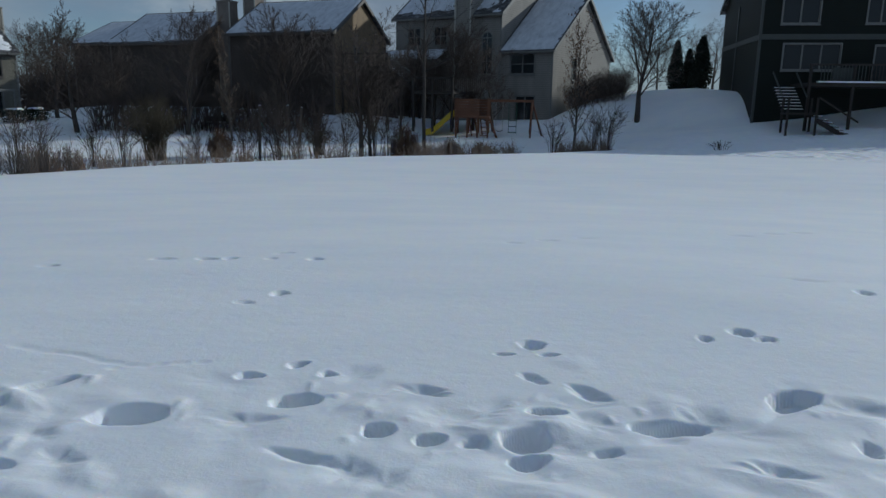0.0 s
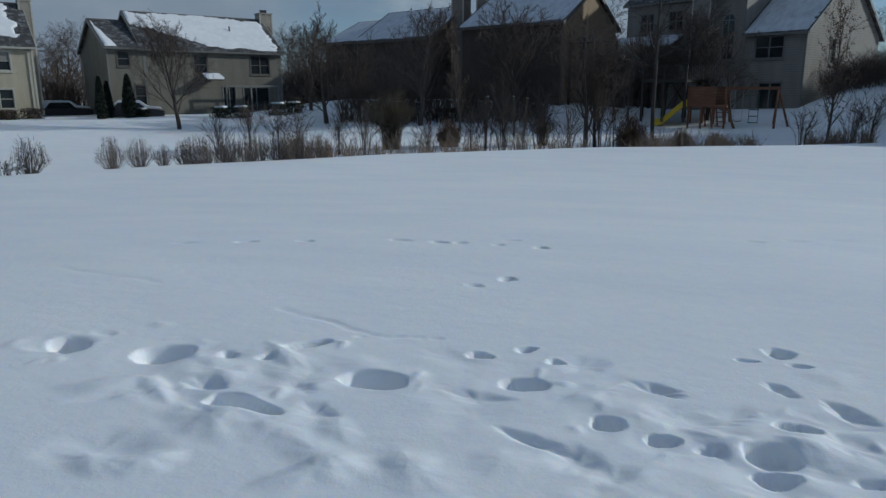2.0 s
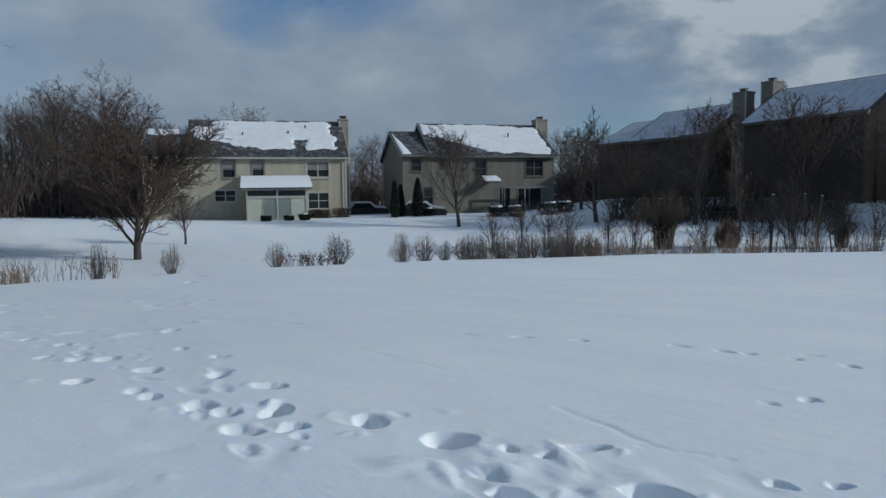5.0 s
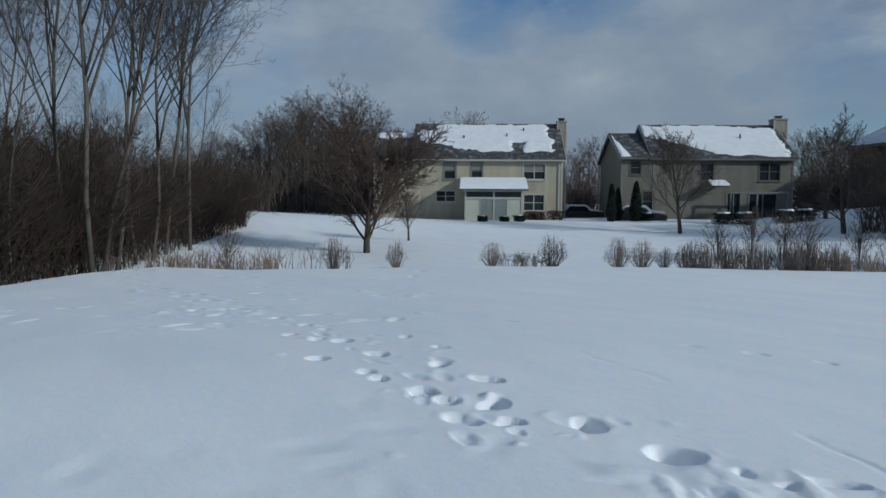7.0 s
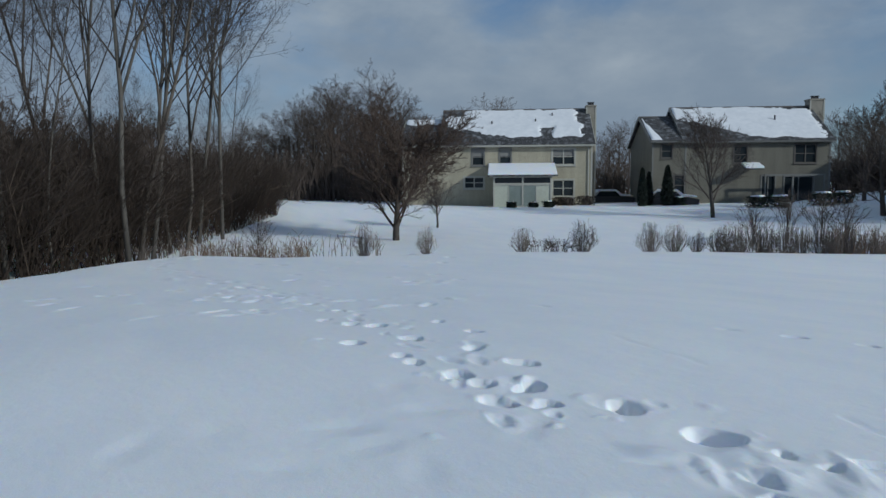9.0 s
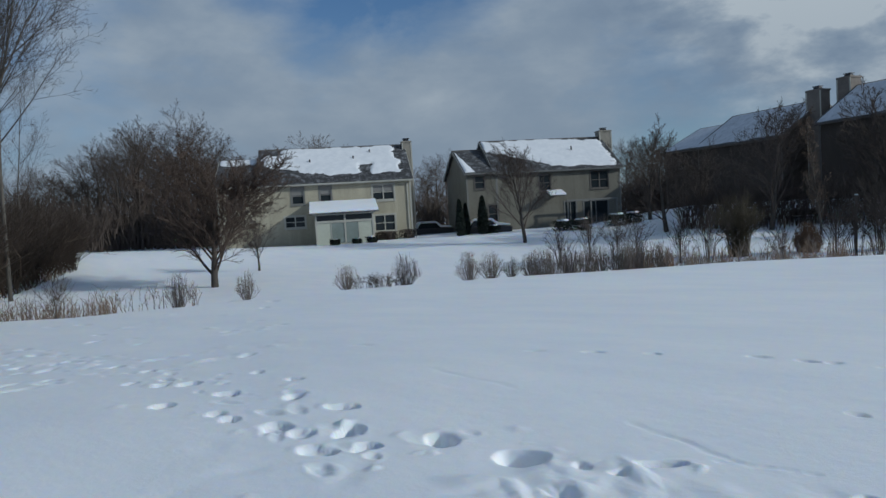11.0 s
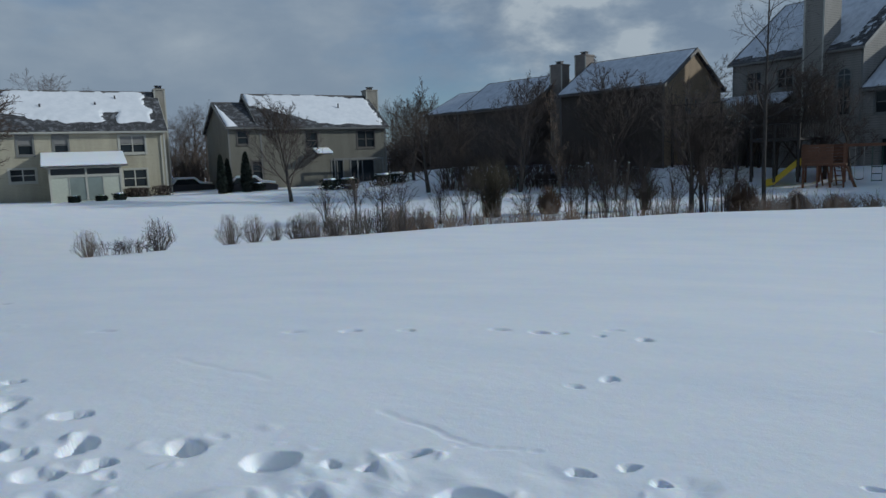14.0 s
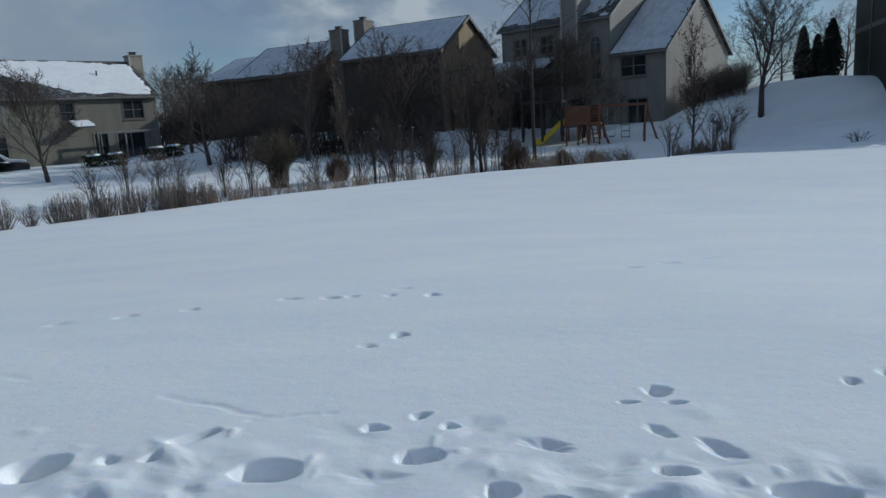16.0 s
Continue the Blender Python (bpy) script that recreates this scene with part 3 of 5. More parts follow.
def arch_window(house, x0, x1, z0, z1, trim):
    """A tall window with a half-round head, built proud of the rear wall."""
    r, cx = (x1 - x0) / 2, (x0 + x1) / 2
    outline = lambda q: [(cx - q, z0)] + [(cx - q * math.cos(math.pi * i / 12), z1 - r + q * math.sin(math.pi * i / 12)) for i in range(13)] + [(cx + q, z0)]
    win = part("window", M().prism(outline(r + 0.1), "y", -0.06, 0.0), trim, house)
    part("pane", M().prism(outline(r), "y", -0.075, -0.062), GLASS, win)
    part("mullion", M().box(cx - 0.03, cx + 0.03, -0.10, -0.077, z0, z1).box(x0, x1, -0.098, -0.077, z1 - r - 0.04, z1 - r + 0.04).box(x0, x1, -0.098, -0.077, z0 + 0.9, z0 + 0.96), trim, win)


def roof_snow(house, x0, x1, y0, z0, y1, z1, seed, mask, mat, thick=0.10, label="crusted snow lying on the roof"):
    """Snow on a slope from (y0, z0) at the eave to (y1, z1) at the ridge. mask(u, v) over 0..1 tells how deep it lies."""
    nu, nv = max(12, int((x1 - x0) / 0.16)), max(10, int(math.hypot(y1 - y0, z1 - z0) / 0.16))
    m = M()
    ln = math.hypot(y1 - y0, z1 - z0)
    ny, nz = -(z1 - z0) / ln, (y1 - y0) / ln
    if nz < 0:
        ny, nz = -ny, -nz
    for j in range(nv + 1):
        for i in range(nu + 1):
            u, v = i / nu, j / nv
            wob = 0.55 * noise.noise(Vector((u * (x1 - x0) * 0.9 + seed, v * ln * 0.9, seed * 1.7))) * 0.10 + 0.5 * noise.noise(Vector((u * (x1 - x0) * 3 + seed, v * ln * 3, seed))) * 0.06
            d = mask(u + wob * 0.5, v + wob)
            h = -0.05 + (thick + 0.05) * float(smooth(d)) + 0.02 * wob
            edge = min(u, 1 - u, v, 1 - v)
            if edge < 1e-6:
                h = -0.05
            m.v.append((x0 + (x1 - x0) * u, y0 + (y1 - y0) * v + ny * h, z0 + (z1 - z0) * v + nz * h))
    for j in range(nv):
        for i in range(nu):
            a = j * (nu + 1) + i
            m.f.append((a, a + 1, a + nu + 2, a + nu + 1) if y1 > y0 else (a, a + nu + 1, a + nu + 2, a + 1))
    return part("roof_snow", m, mat, house, label, smooth=True)


def gable_block(house, x0, x1, depth, z0, eave, ridge, mat, side_mat, rear_holes=(), right_holes=(), left_holes=(), over=0.35, y0=0.0, snow=None, snow_mat=None, seed=1.0,
                trim=None, ends=(True, True), snow_thick=0.10):
    """One gabled block, ridge along x, rear wall at y0: walls, gable ends, roof slopes, gutter, rake boards."""
    trim = trim or TRIM
    yc, y1 = y0 + depth / 2, y0 + depth
    part("wall", wall_mesh(x0, x1, z0, eave, rear_holes, lambda u, d, z: (u, y0 + d, z)), mat, house)
    part("wall", M().box(x0, x1, y1 - 0.16, y1, z0, eave), mat, house)
    t = 0.16
    if ends[1]:
        part("wall", wall_mesh(y0 + t, y1 - t, z0, eave, right_holes, lambda u, d, z: (x1 - d, u, z)), side_mat, house)
        part("gable", M().prism([(y0, eave), (y1, eave), (yc, ridge - 0.05)], "x", x1 - t, x1 + 0.002), side_mat, house)
    if ends[0]:
        part("wall", wall_mesh(y0 + t, y1 - t, z0, eave, left_holes, lambda u, d, z: (x0 + d, u, z)), side_mat, house)
        part("gable", M().prism([(y0, eave), (y1, eave), (yc, ridge - 0.05)], "x", x0 - 0.002, x0 + t), side_mat, house)
    k = (ridge - eave) / (depth / 2)
    th, ov = 0.2, over
    ox = 0.28
    xa, xb = x0 - (ox if ends[0] else 0), x1 + (ox if ends[1] else 0)
    part("roof_slope", M().prism([(y0 - ov, eave - k * ov), (yc, ridge), (yc, ridge + th), (y0 - ov, eave - k * ov + th)], "x", xa, xb), SHINGLE, house)
    part("roof_slope", M().prism([(y1 + ov, eave - k * ov), (yc, ridge), (yc, ridge + th), (y1 + ov, eave - k * ov + th)], "x", xa, xb), SHINGLE, house)
    part("ridge_cap", M().prism([(yc - 0.18, ridge + th - 0.18 * k + 0.01), (yc, ridge + th + 0.05), (yc + 0.18, ridge + th - 0.18 * k + 0.01)], "x", xa, xb), DARK_TRIM, house)
    part("gutter", M().prism([(y0 - ov - 0.13, eave - k * ov + 0.14), (y0 - ov - 0.10, eave - k * ov), (y0 - ov - 0.003, eave - k * ov), (y0 - ov - 0.003, eave - k * ov + 0.14)], "x", xa, xb), trim, house)
    for on, xx in ((ends[0], xa - 0.04), (ends[1], xb)):
        if on:
            for s, ye in ((-1, y0 - ov), (1, y1 + ov)):
                part("rake_board", M().prism([(ye, eave - k * ov - 0.06), (yc, ridge - 0.06), (yc, ridge + th + 0.02), (ye, eave - k * ov + th + 0.02)], "x", xx, xx + 0.04), trim, house)
    for on, xx in ((ends[0], x0), (ends[1], x1)):
        if on:
            part("corner_board", M().box(xx - 0.07, xx + 0.07, y0 - 0.03, y0 - 0.004, z0, eave - 0.12), trim, house)
    if snow:
        roof_snow(house, xa + 0.05, xb - 0.05, y0 - ov, eave - k * ov + th, yc, ridge + th, seed, snow, snow_mat or ROOF_SNOW, snow_thick)
        roof_snow(house, xa + 0.05, xb - 0.05, y1 + ov, eave - k * ov + th, yc, ridge + th, seed + 9, lambda u, v: 1.0, snow_mat or ROOF_SNOW, snow_thick)


def chimney(house, x0, x1, y0, y1, z0, z1, mat, flue=True):
    ch = part("chimney", M().box(x0, x1, y0, y1, z0, z1 - 0.14), mat, house)
    part("chimney_cap", M().box(x0 - 0.06, x1 + 0.06, y0 - 0.06, y1 + 0.06, z1 - 0.14, z1), mat, ch)
    if flue:
        cx, cy = (x0 + x1) / 2, (y0 + y1) / 2
        part("flue", M().box(cx - 0.26, cx + 0.26, cy - 0.2, cy + 0.2, z1, z1 + 0.2).box(cx - 0.32, cx + 0.32, cy - 0.26, cy + 0.26, z1 + 0.24, z1 + 0.30)
             .box(cx - 0.22, cx - 0.18, cy - 0.02, cy + 0.02, z1 + 0.2, z1 + 0.24).box(cx + 0.18, cx + 0.22, cy - 0.02, cy + 0.02, z1 + 0.2, z1 + 0.24), METAL, ch)
    for s, xx in ((-1, x0), (1, x1)):
        part("corner_board", M().box(xx - 0.06, xx + 0.06, y0 - 0.025, y0 - 0.004, z0, z1 - 0.16), TRIM, ch)


def roof_vent(house, x, y, z):
    part("roof_vent", M().tube([Vector((x, y, z - 0.2)), Vector((x, y, z + 0.35))], [0.07, 0.07], 7), METAL, house)


def rear(u, d, z):
    return (u, d, z)


def house_at(az, dist, back, k, label):
    """House drawn at dist, then k times as far and large, keeping the view."""
    k *= float(spread(dist * k))
    p = polar(az, dist * k, 1.6 * (1 - k))
    return base("house", pose(*p, 0, 0, back) @ Matrix.Scale(k, 4), label, "house", "houses round the field")


# cream house with a glazed porch
def cream_house():
    h = house_at(47.2, 62.7, 54.5, 1.0, "cream-sided two-storey house with glazed porch and snow-patched roof")
    wins = [(-10.9, -9.9, 3.15, 4.55), (-8.45, -7.5, 3.15, 4.55), (-3.8, -1.9, 3.15, 4.5), (-3.75, -1.95, 0.35, 1.75), (-11.6, -9.9, 1.1, 2.05)]
    gable_block(h, -13.9, -0.4, 10, -1.0, 4.95, 8.3, CREAM, CREAM, wins, ends=(False, True), seed=3.0, trim=TRIM,
                snow=lambda u, v: (v - (0.46 - 0.34 * min(u / 0.45, 1) + (0.24 if 0.66 < u < 0.74 else 0.0))) * 5 if 0.04 < u < 0.90 + 0.05 * (1 - v) and v < (0.98 if u > 0.16 else 0.80) else -1)
    for i, w in enumerate(wins):
        window(h, *w, rear, TRIM_GREY if i < 2 else TRIM, 2 if i > 1 else 1, blind=0.42 if i < 3 else 0.0, casing=0.13)
    gable_block(h, -17.2, -13.9, 10, -1.0, 4.95, 7.45, CREAM, CREAM, [(-16.2, -15.1, 3.15, 4.55)], ends=(True, False), seed=5.0, snow=lambda u, v: (v - 0.72) * 6, trim=TRIM)
    window(h, -16.2, -15.1, 3.15, 4.55, rear, TRIM_GREY, 1, casing=0.13)
    chimney(h, -0.38, 0.45, 4.2, 5.3, -1.0, 8.75, STONE)
    for x, y in ((-9.2, 2.6), (-5.2, 2.9), (-3.6, 3.8)):
        roof_vent(h, x, y, 4.95 + 0.67 * y + 0.2)
    # glazed porch
    x0, x1, y = -9.0, -4.05, -3.0
    pr = part("porch", M().box(x0, x1, y, y + 0.12, -1.0, -0.45).box(x0, x0 + 0.12, y + 0.12, 0, -1.0, 2.1).box(x1 - 0.12, x1, y + 0.12, 0, -1.0, 2.1), PANEL, h, "pale green porch wall")
    for x in (x0, -6.58, x1 - 0.14):
        part("post", M().box(x, x + 0.14, y - 0.02, y + 0.14, -0.45, 2.0), TRIM, pr)
    part("beam", M().box(x0, x1, y - 0.04, y + 0.16, 1.35, 1.52).box(x0 - 0.1, x1 + 0.1, y - 0.06, y + 0.16, 1.98, 2.12), TRIM, pr)
    for a, b in ((x0 + 0.14, -6.58), (-6.44, x1 - 0.14)):
        part("transom", M().box(a, b, y + 0.04, y + 0.06, 1.52, 1.98), GLASS, pr)
    for a, b in ((-7.65, -6.58), (-6.44, -5.4)):
        part("door", M().box(a, b, y + 0.02, y + 0.05, -0.4, 1.30), PORCH_GLASS, pr, "grey-green sliding glass door")
        part("door_frame", M().box(a - 0.06, a, y, y + 0.08, -0.45, 1.35).box(b, b + 0.06, y, y + 0.08, -0.45, 1.35).box(a, b, y, y + 0.08, 1.30, 1.35), TRIM, pr)
    part("panel", M().box(x0 + 0.14, -7.71, y + 0.03, y + 0.09, -0.45, 1.35), PANEL, pr)
    part("panel", M().box(-5.34, x1 - 0.14, y + 0.03, y + 0.09, -0.45, 1.35), PANEL, pr)
    part("porch_roof", M().prism([(y - 0.45, 2.08), (0, 3.0), (0, 3.12), (y - 0.45, 2.2)], "x", x0 - 0.45, x1 + 0.45), SHINGLE, pr)
    part("porch_snow", M().prism([(y - 0.5, 2.205), (-0.04, 3.125), (-0.04, 3.30), (y - 0.42, 2.37), (y - 0.52, 2.3)], "x", x0 - 0.42, x1 + 0.42), SNOW, pr, "smooth snow slab on the porch roof")
    part("side_wall", M().prism([(y, 2.1), (0, 2.1), (0, 3.0)], "x", x0, x0 + 0.1), CREAM, pr)
    part("downspout", M().box(-0.72, -0.62, -0.09, -0.005, -0.8, 4.6), TRIM, h)
    return h


def tan_house():
    h = house_at(42.84, 63.5, 55, 1.0, "weathered tan two-storey house darkened for shade, with snow on dark shingles")
    wins = [(0.75, 1.65, 3.65, 4.8), (1.9, 2.8, 0.4, 2.1), (12.0, 13.75, 3.15, 4.7), (6.9, 8.0, 3.15, 4.6)]
    door = [(9.3, 10.4, -0.15, 2.0), (11.2, 13.6, -0.1, 1.95)]
    gable_block(h, 2.8, 14.9, 10, -1.0, 5.1, 8.25, SHADED_TAN, SHADED_TAN, wins[2:] + door, ends=(True, True), seed=13.0, trim=TRIM_GREY,
                snow=lambda u, v: (v - max(0.02, 0.62 - 1.15 * u)) * 7 if u < 0.97 and v < 0.97 - 0.3 * max(0, u - 0.7) else -1)
    gable_block(h, 0, 2.8, 10, -1.0, 5.1, 7.45, SHADED_TAN, SHADED_TAN, wins[:2], ends=(True, False), seed=11.0, trim=TRIM_GREY, snow=lambda u, v: (0.55 - u - 0.3 * v) * 2.2 - 0.1)
    for w in wins:
        window(h, *w, rear, DARK_TRIM, 2 if w[0] > 11 else 1)
    for w in door:
        window(h, *w, rear, TRIM_GREY, 2, rail=False)
    chimney(h, 15.0, 16.2, 4.4, 5.6, -1.0, 9.05, STONE)
    roof_vent(h, 11.2, 2.6, 7.1)
    # pergola over the patio
    pg = part("pergola", M().box(9.0, 14.0, -1.4, -1.25, 2.0, 2.15), TRIM_GREY, h, "weathered patio pergola")
    for x in (9.05, 11.3, 13.85):
        part("post", M().box(x, x + 0.12, -1.38, -1.27, -0.8, 2.0), TRIM_GREY, pg)
    part("bay_roof", M().prism([(-1.3, 2.55), (-0.002, 2.95), (-0.002, 3.05), (-1.3, 2.65)], "x", 7.5, 9.0), SHINGLE, h)
    part("bay_snow", M().prism([(-1.32, 2.655), (-0.01, 3.055), (-0.01, 3.2), (-1.3, 2.8)], "x", 7.5, 9.0), SNOW, h)
    return h


THIN = lambda u, v: (v + 0.02) * 9


def brown_houses():
    h = house_at(8.3, 57, -20, 0.92, "dark brown house, rear coloured as shaded, gable end as sunlit")
    rh = [(3.6, 4.4, 4.9, 6.0), (5.3, 6.1, 4.9, 6.0), (3.8, 5.8, 1.8, 3.2)]
    gable_block(h, -9.7, 0, 10, -0.5, 6.9, 9.8, SHADED_BROWN, LIT_GABLE, (), rh, seed=21.0, snow=THIN, snow_mat=THIN_SHADED_SNOW, trim=DARK_TRIM, snow_thick=0.05)
    for w in rh:
        window(h, *w, lambda u, d, z: (-d, u, z), TRIM_GREY, 1)
    chimney(h, -11.1, -9.98, 4.2, 5.6, -0.5, 10.8, BRICK_DARK)
    # raised deck, stairs down to a lower deck
    dk = part("deck", M().box(0.3, 4.4, 0.6, 5.5, 4.1, 4.3), DECK, h, "dark raised timber deck with stairs")
    part("lower_deck", M().box(6.9, 10.2, -0.6, 4.0, 2.2, 2.4), DECK, dk)
    for x0_, x1_, y0_, y1_, zt in ((0.3, 4.4, 0.6, 5.5, 5.3), (6.9, 10.2, -0.6, 4.0, 3.4)):
        for x in (x0_ + 0.1, (x0_ + x1_) / 2, x1_ - 0.1):
            for y in (y0_ + 0.1, y1_ - 0.1):
                part("post", M().box(x - 0.08, x + 0.08, y - 0.08, y + 0.08, -0.6, zt), DECK, dk)
        part("rail", M().box(x0_, x1_, y0_ + 0.02, y0_ + 0.1, zt - 0.1, zt), DECK, dk)
        for i in range(int((x1_ - x0_) / 0.085)):
            part("baluster", M().box(x0_ + 0.1 + i * 0.15, x0_ + 0.135 + i * 0.15, y0_ + 0.04, y0_ + 0.08, zt - 1.0, zt - 0.1), DECK, dk)
    # dark sheet added in place of the shade below the deck
    part("under_deck_shade", M().box(0.4, 4.3, 2.8, 2.9, -0.6, 4.08), DECK, dk)
    for i in range(10):
        part("step", M().box(4.4 + i * 0.26, 4.72 + i * 0.26, 0.7, 1.9, 4.1 - i * 0.19, 4.15 - i * 0.19), DECK, dk)
        part("step_snow", M().box(4.45 + i * 0.26, 4.62 + i * 0.26, 0.8, 1.8, 4.154 - i * 0.19, 4.18 - i * 0.19), SNOW, dk)
    for y in (0.62, 1.92):
        part("stringer", M().prism([(4.4, 3.9), (4.4, 4.25), (7.0, 2.4), (7.0, 2.05)], "y", y, y + 0.06), DECK, dk)
        part("handrail", M().prism([(4.4, 5.1), (4.4, 5.2), (7.0, 3.4), (7.0, 3.3)], "y", y, y + 0.06), TRIM_GREY, dk)
    for i in range(12):
        part("baluster", M().box(4.5 + i * 0.21, 4.535 + i * 0.21, 0.63, 0.66, 4.15 - i * 0.149, 5.04 - i * 0.146), TRIM_GREY, dk)

    g = house_at(8.3, 57, -20, 0.92, "dark shaded brown house with thin roof snow and chimney")
    wins = [(-24.9, -24.2, 4.6, 5.5)]
    gable_block(g, -22.3, -13.2, 10, -0.5, 6.3, 9.2, SHADED_BROWN, SHADED_BROWN, [], seed=24.0, snow=THIN, snow_mat=THIN_SHADED_SNOW, trim=DARK_TRIM, snow_thick=0.05)
    gable_block(g, -26.6, -22.3, 10, -0.5, 6.3, 8.55, SHADED_BROWN, SHADED_BROWN, wins, seed=25.0, snow=THIN, snow_mat=THIN_SHADED_SNOW, trim=DARK_TRIM, ends=(True, False), snow_thick=0.05)
    for w in wins:
        window(g, *w, rear, DARK_TRIM, 2)
    chimney(g, -13.19, -11.9, 3.2, 4.4, -0.5, 10.1, BRICK_DARK)


def beige_house():
    h = house_at(-9.1, 54, -33, 1.07, "large pale beige house with steep snowy roofs and lit gable")
    # main block
    wins = [(-13.2, -12.0, 6.2, 7.6), (-10.6, -9.4, 6.2, 7.6), (-12.6, -10.0, 2.9, 4.6)]
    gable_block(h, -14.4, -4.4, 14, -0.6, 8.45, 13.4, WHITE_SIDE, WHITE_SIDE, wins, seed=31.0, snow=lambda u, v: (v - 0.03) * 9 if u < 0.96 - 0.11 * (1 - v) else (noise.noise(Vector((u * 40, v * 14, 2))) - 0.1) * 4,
                snow_mat=THIN_SHADED_SNOW, trim=TRIM_GREY, snow_thick=0.05)
    for w in wins:
        window(h, *w, rear, TRIM_GREY, 2)
    arch_window(h, -5.95, -5.15, 3.9, 7.0, TRIM_GREY)
    # tall windowed chimney on the rear wall
    chimney(h, -8.15, -6.75, -0.75, -0.01, -0.6, 12.9, WHITE_SIDE)
    part("chimney_back", M().box(-8.15, -6.75, -0.005, 1.4, 8.0, 12.76), WHITE_SIDE, h)
    # lean-to roof along the left
    part("lean_to_roof", M().prism([(-1.6, 5.0), (-0.003, 5.75), (-0.003, 5.9), (-1.6, 5.15)], "x", -15.6, -9.3), THIN_SHADED_SNOW, h)
    part("lean_to_wall", M().box(-15.2, -9.5, -1.3, -0.005, -0.6, 5.0), WHITE_SIDE, h)
    # wing
    ww = [(-3.5, -1.5, 3.85, 5.3), (-3.0, -1.4, 0.15, 2.15)]
    rw = [(3.9, 4.75, 3.5, 5.2), (3.7, 4.2, 2.1, 2.6)]
    gable_block(h, -4.397, 0, 12.5, -0.6, 5.6, 10.0, WHITE_SIDE, WHITE_SIDE, ww, rw, y0=0.05, ends=(False, True), seed=33.0, snow=lambda u, v: (v + 0.1) * 9 if u < 0.97 else -1, snow_mat=THIN_SHADED_SNOW, trim=TRIM_GREY, snow_thick=0.05)
    window(h, *ww[0], lambda u, d, z: (u, d + 0.05, z), TRIM_GREY, 2)
    window(h, *ww[1], lambda u, d, z: (u, d + 0.05, z), TRIM_GREY, 2, rail=False)
    for w in rw:
        window(h, *w, lambda u, d, z: (-d, u, z), TRIM_GREY, 1)
    # deck under the lean-to
    dk = part("deck", M().box(-16.5, -9.0, -4.2, -1.35, 2.5, 2.7), DECK, h, "dark timber deck")
    for x in (-16.3, -14.0, -11.6, -9.2):
        part("post", M().box(x - 0.07, x + 0.07, -4.15, -4.0, -0.9, 3.6), DECK, dk)
    part("rail", M().box(-16.5, -9.0, -4.15, -4.07, 3.5, 3.6).box(-16.5, -9.0, -4.15, -4.09, 2.95, 3.0), DECK, dk)
    for i in range(46):
        x = -16.4 + i * 0.16
        part("baluster", M().box(x, x + 0.035, -4.13, -4.09, 3.0, 3.5), DECK, dk)


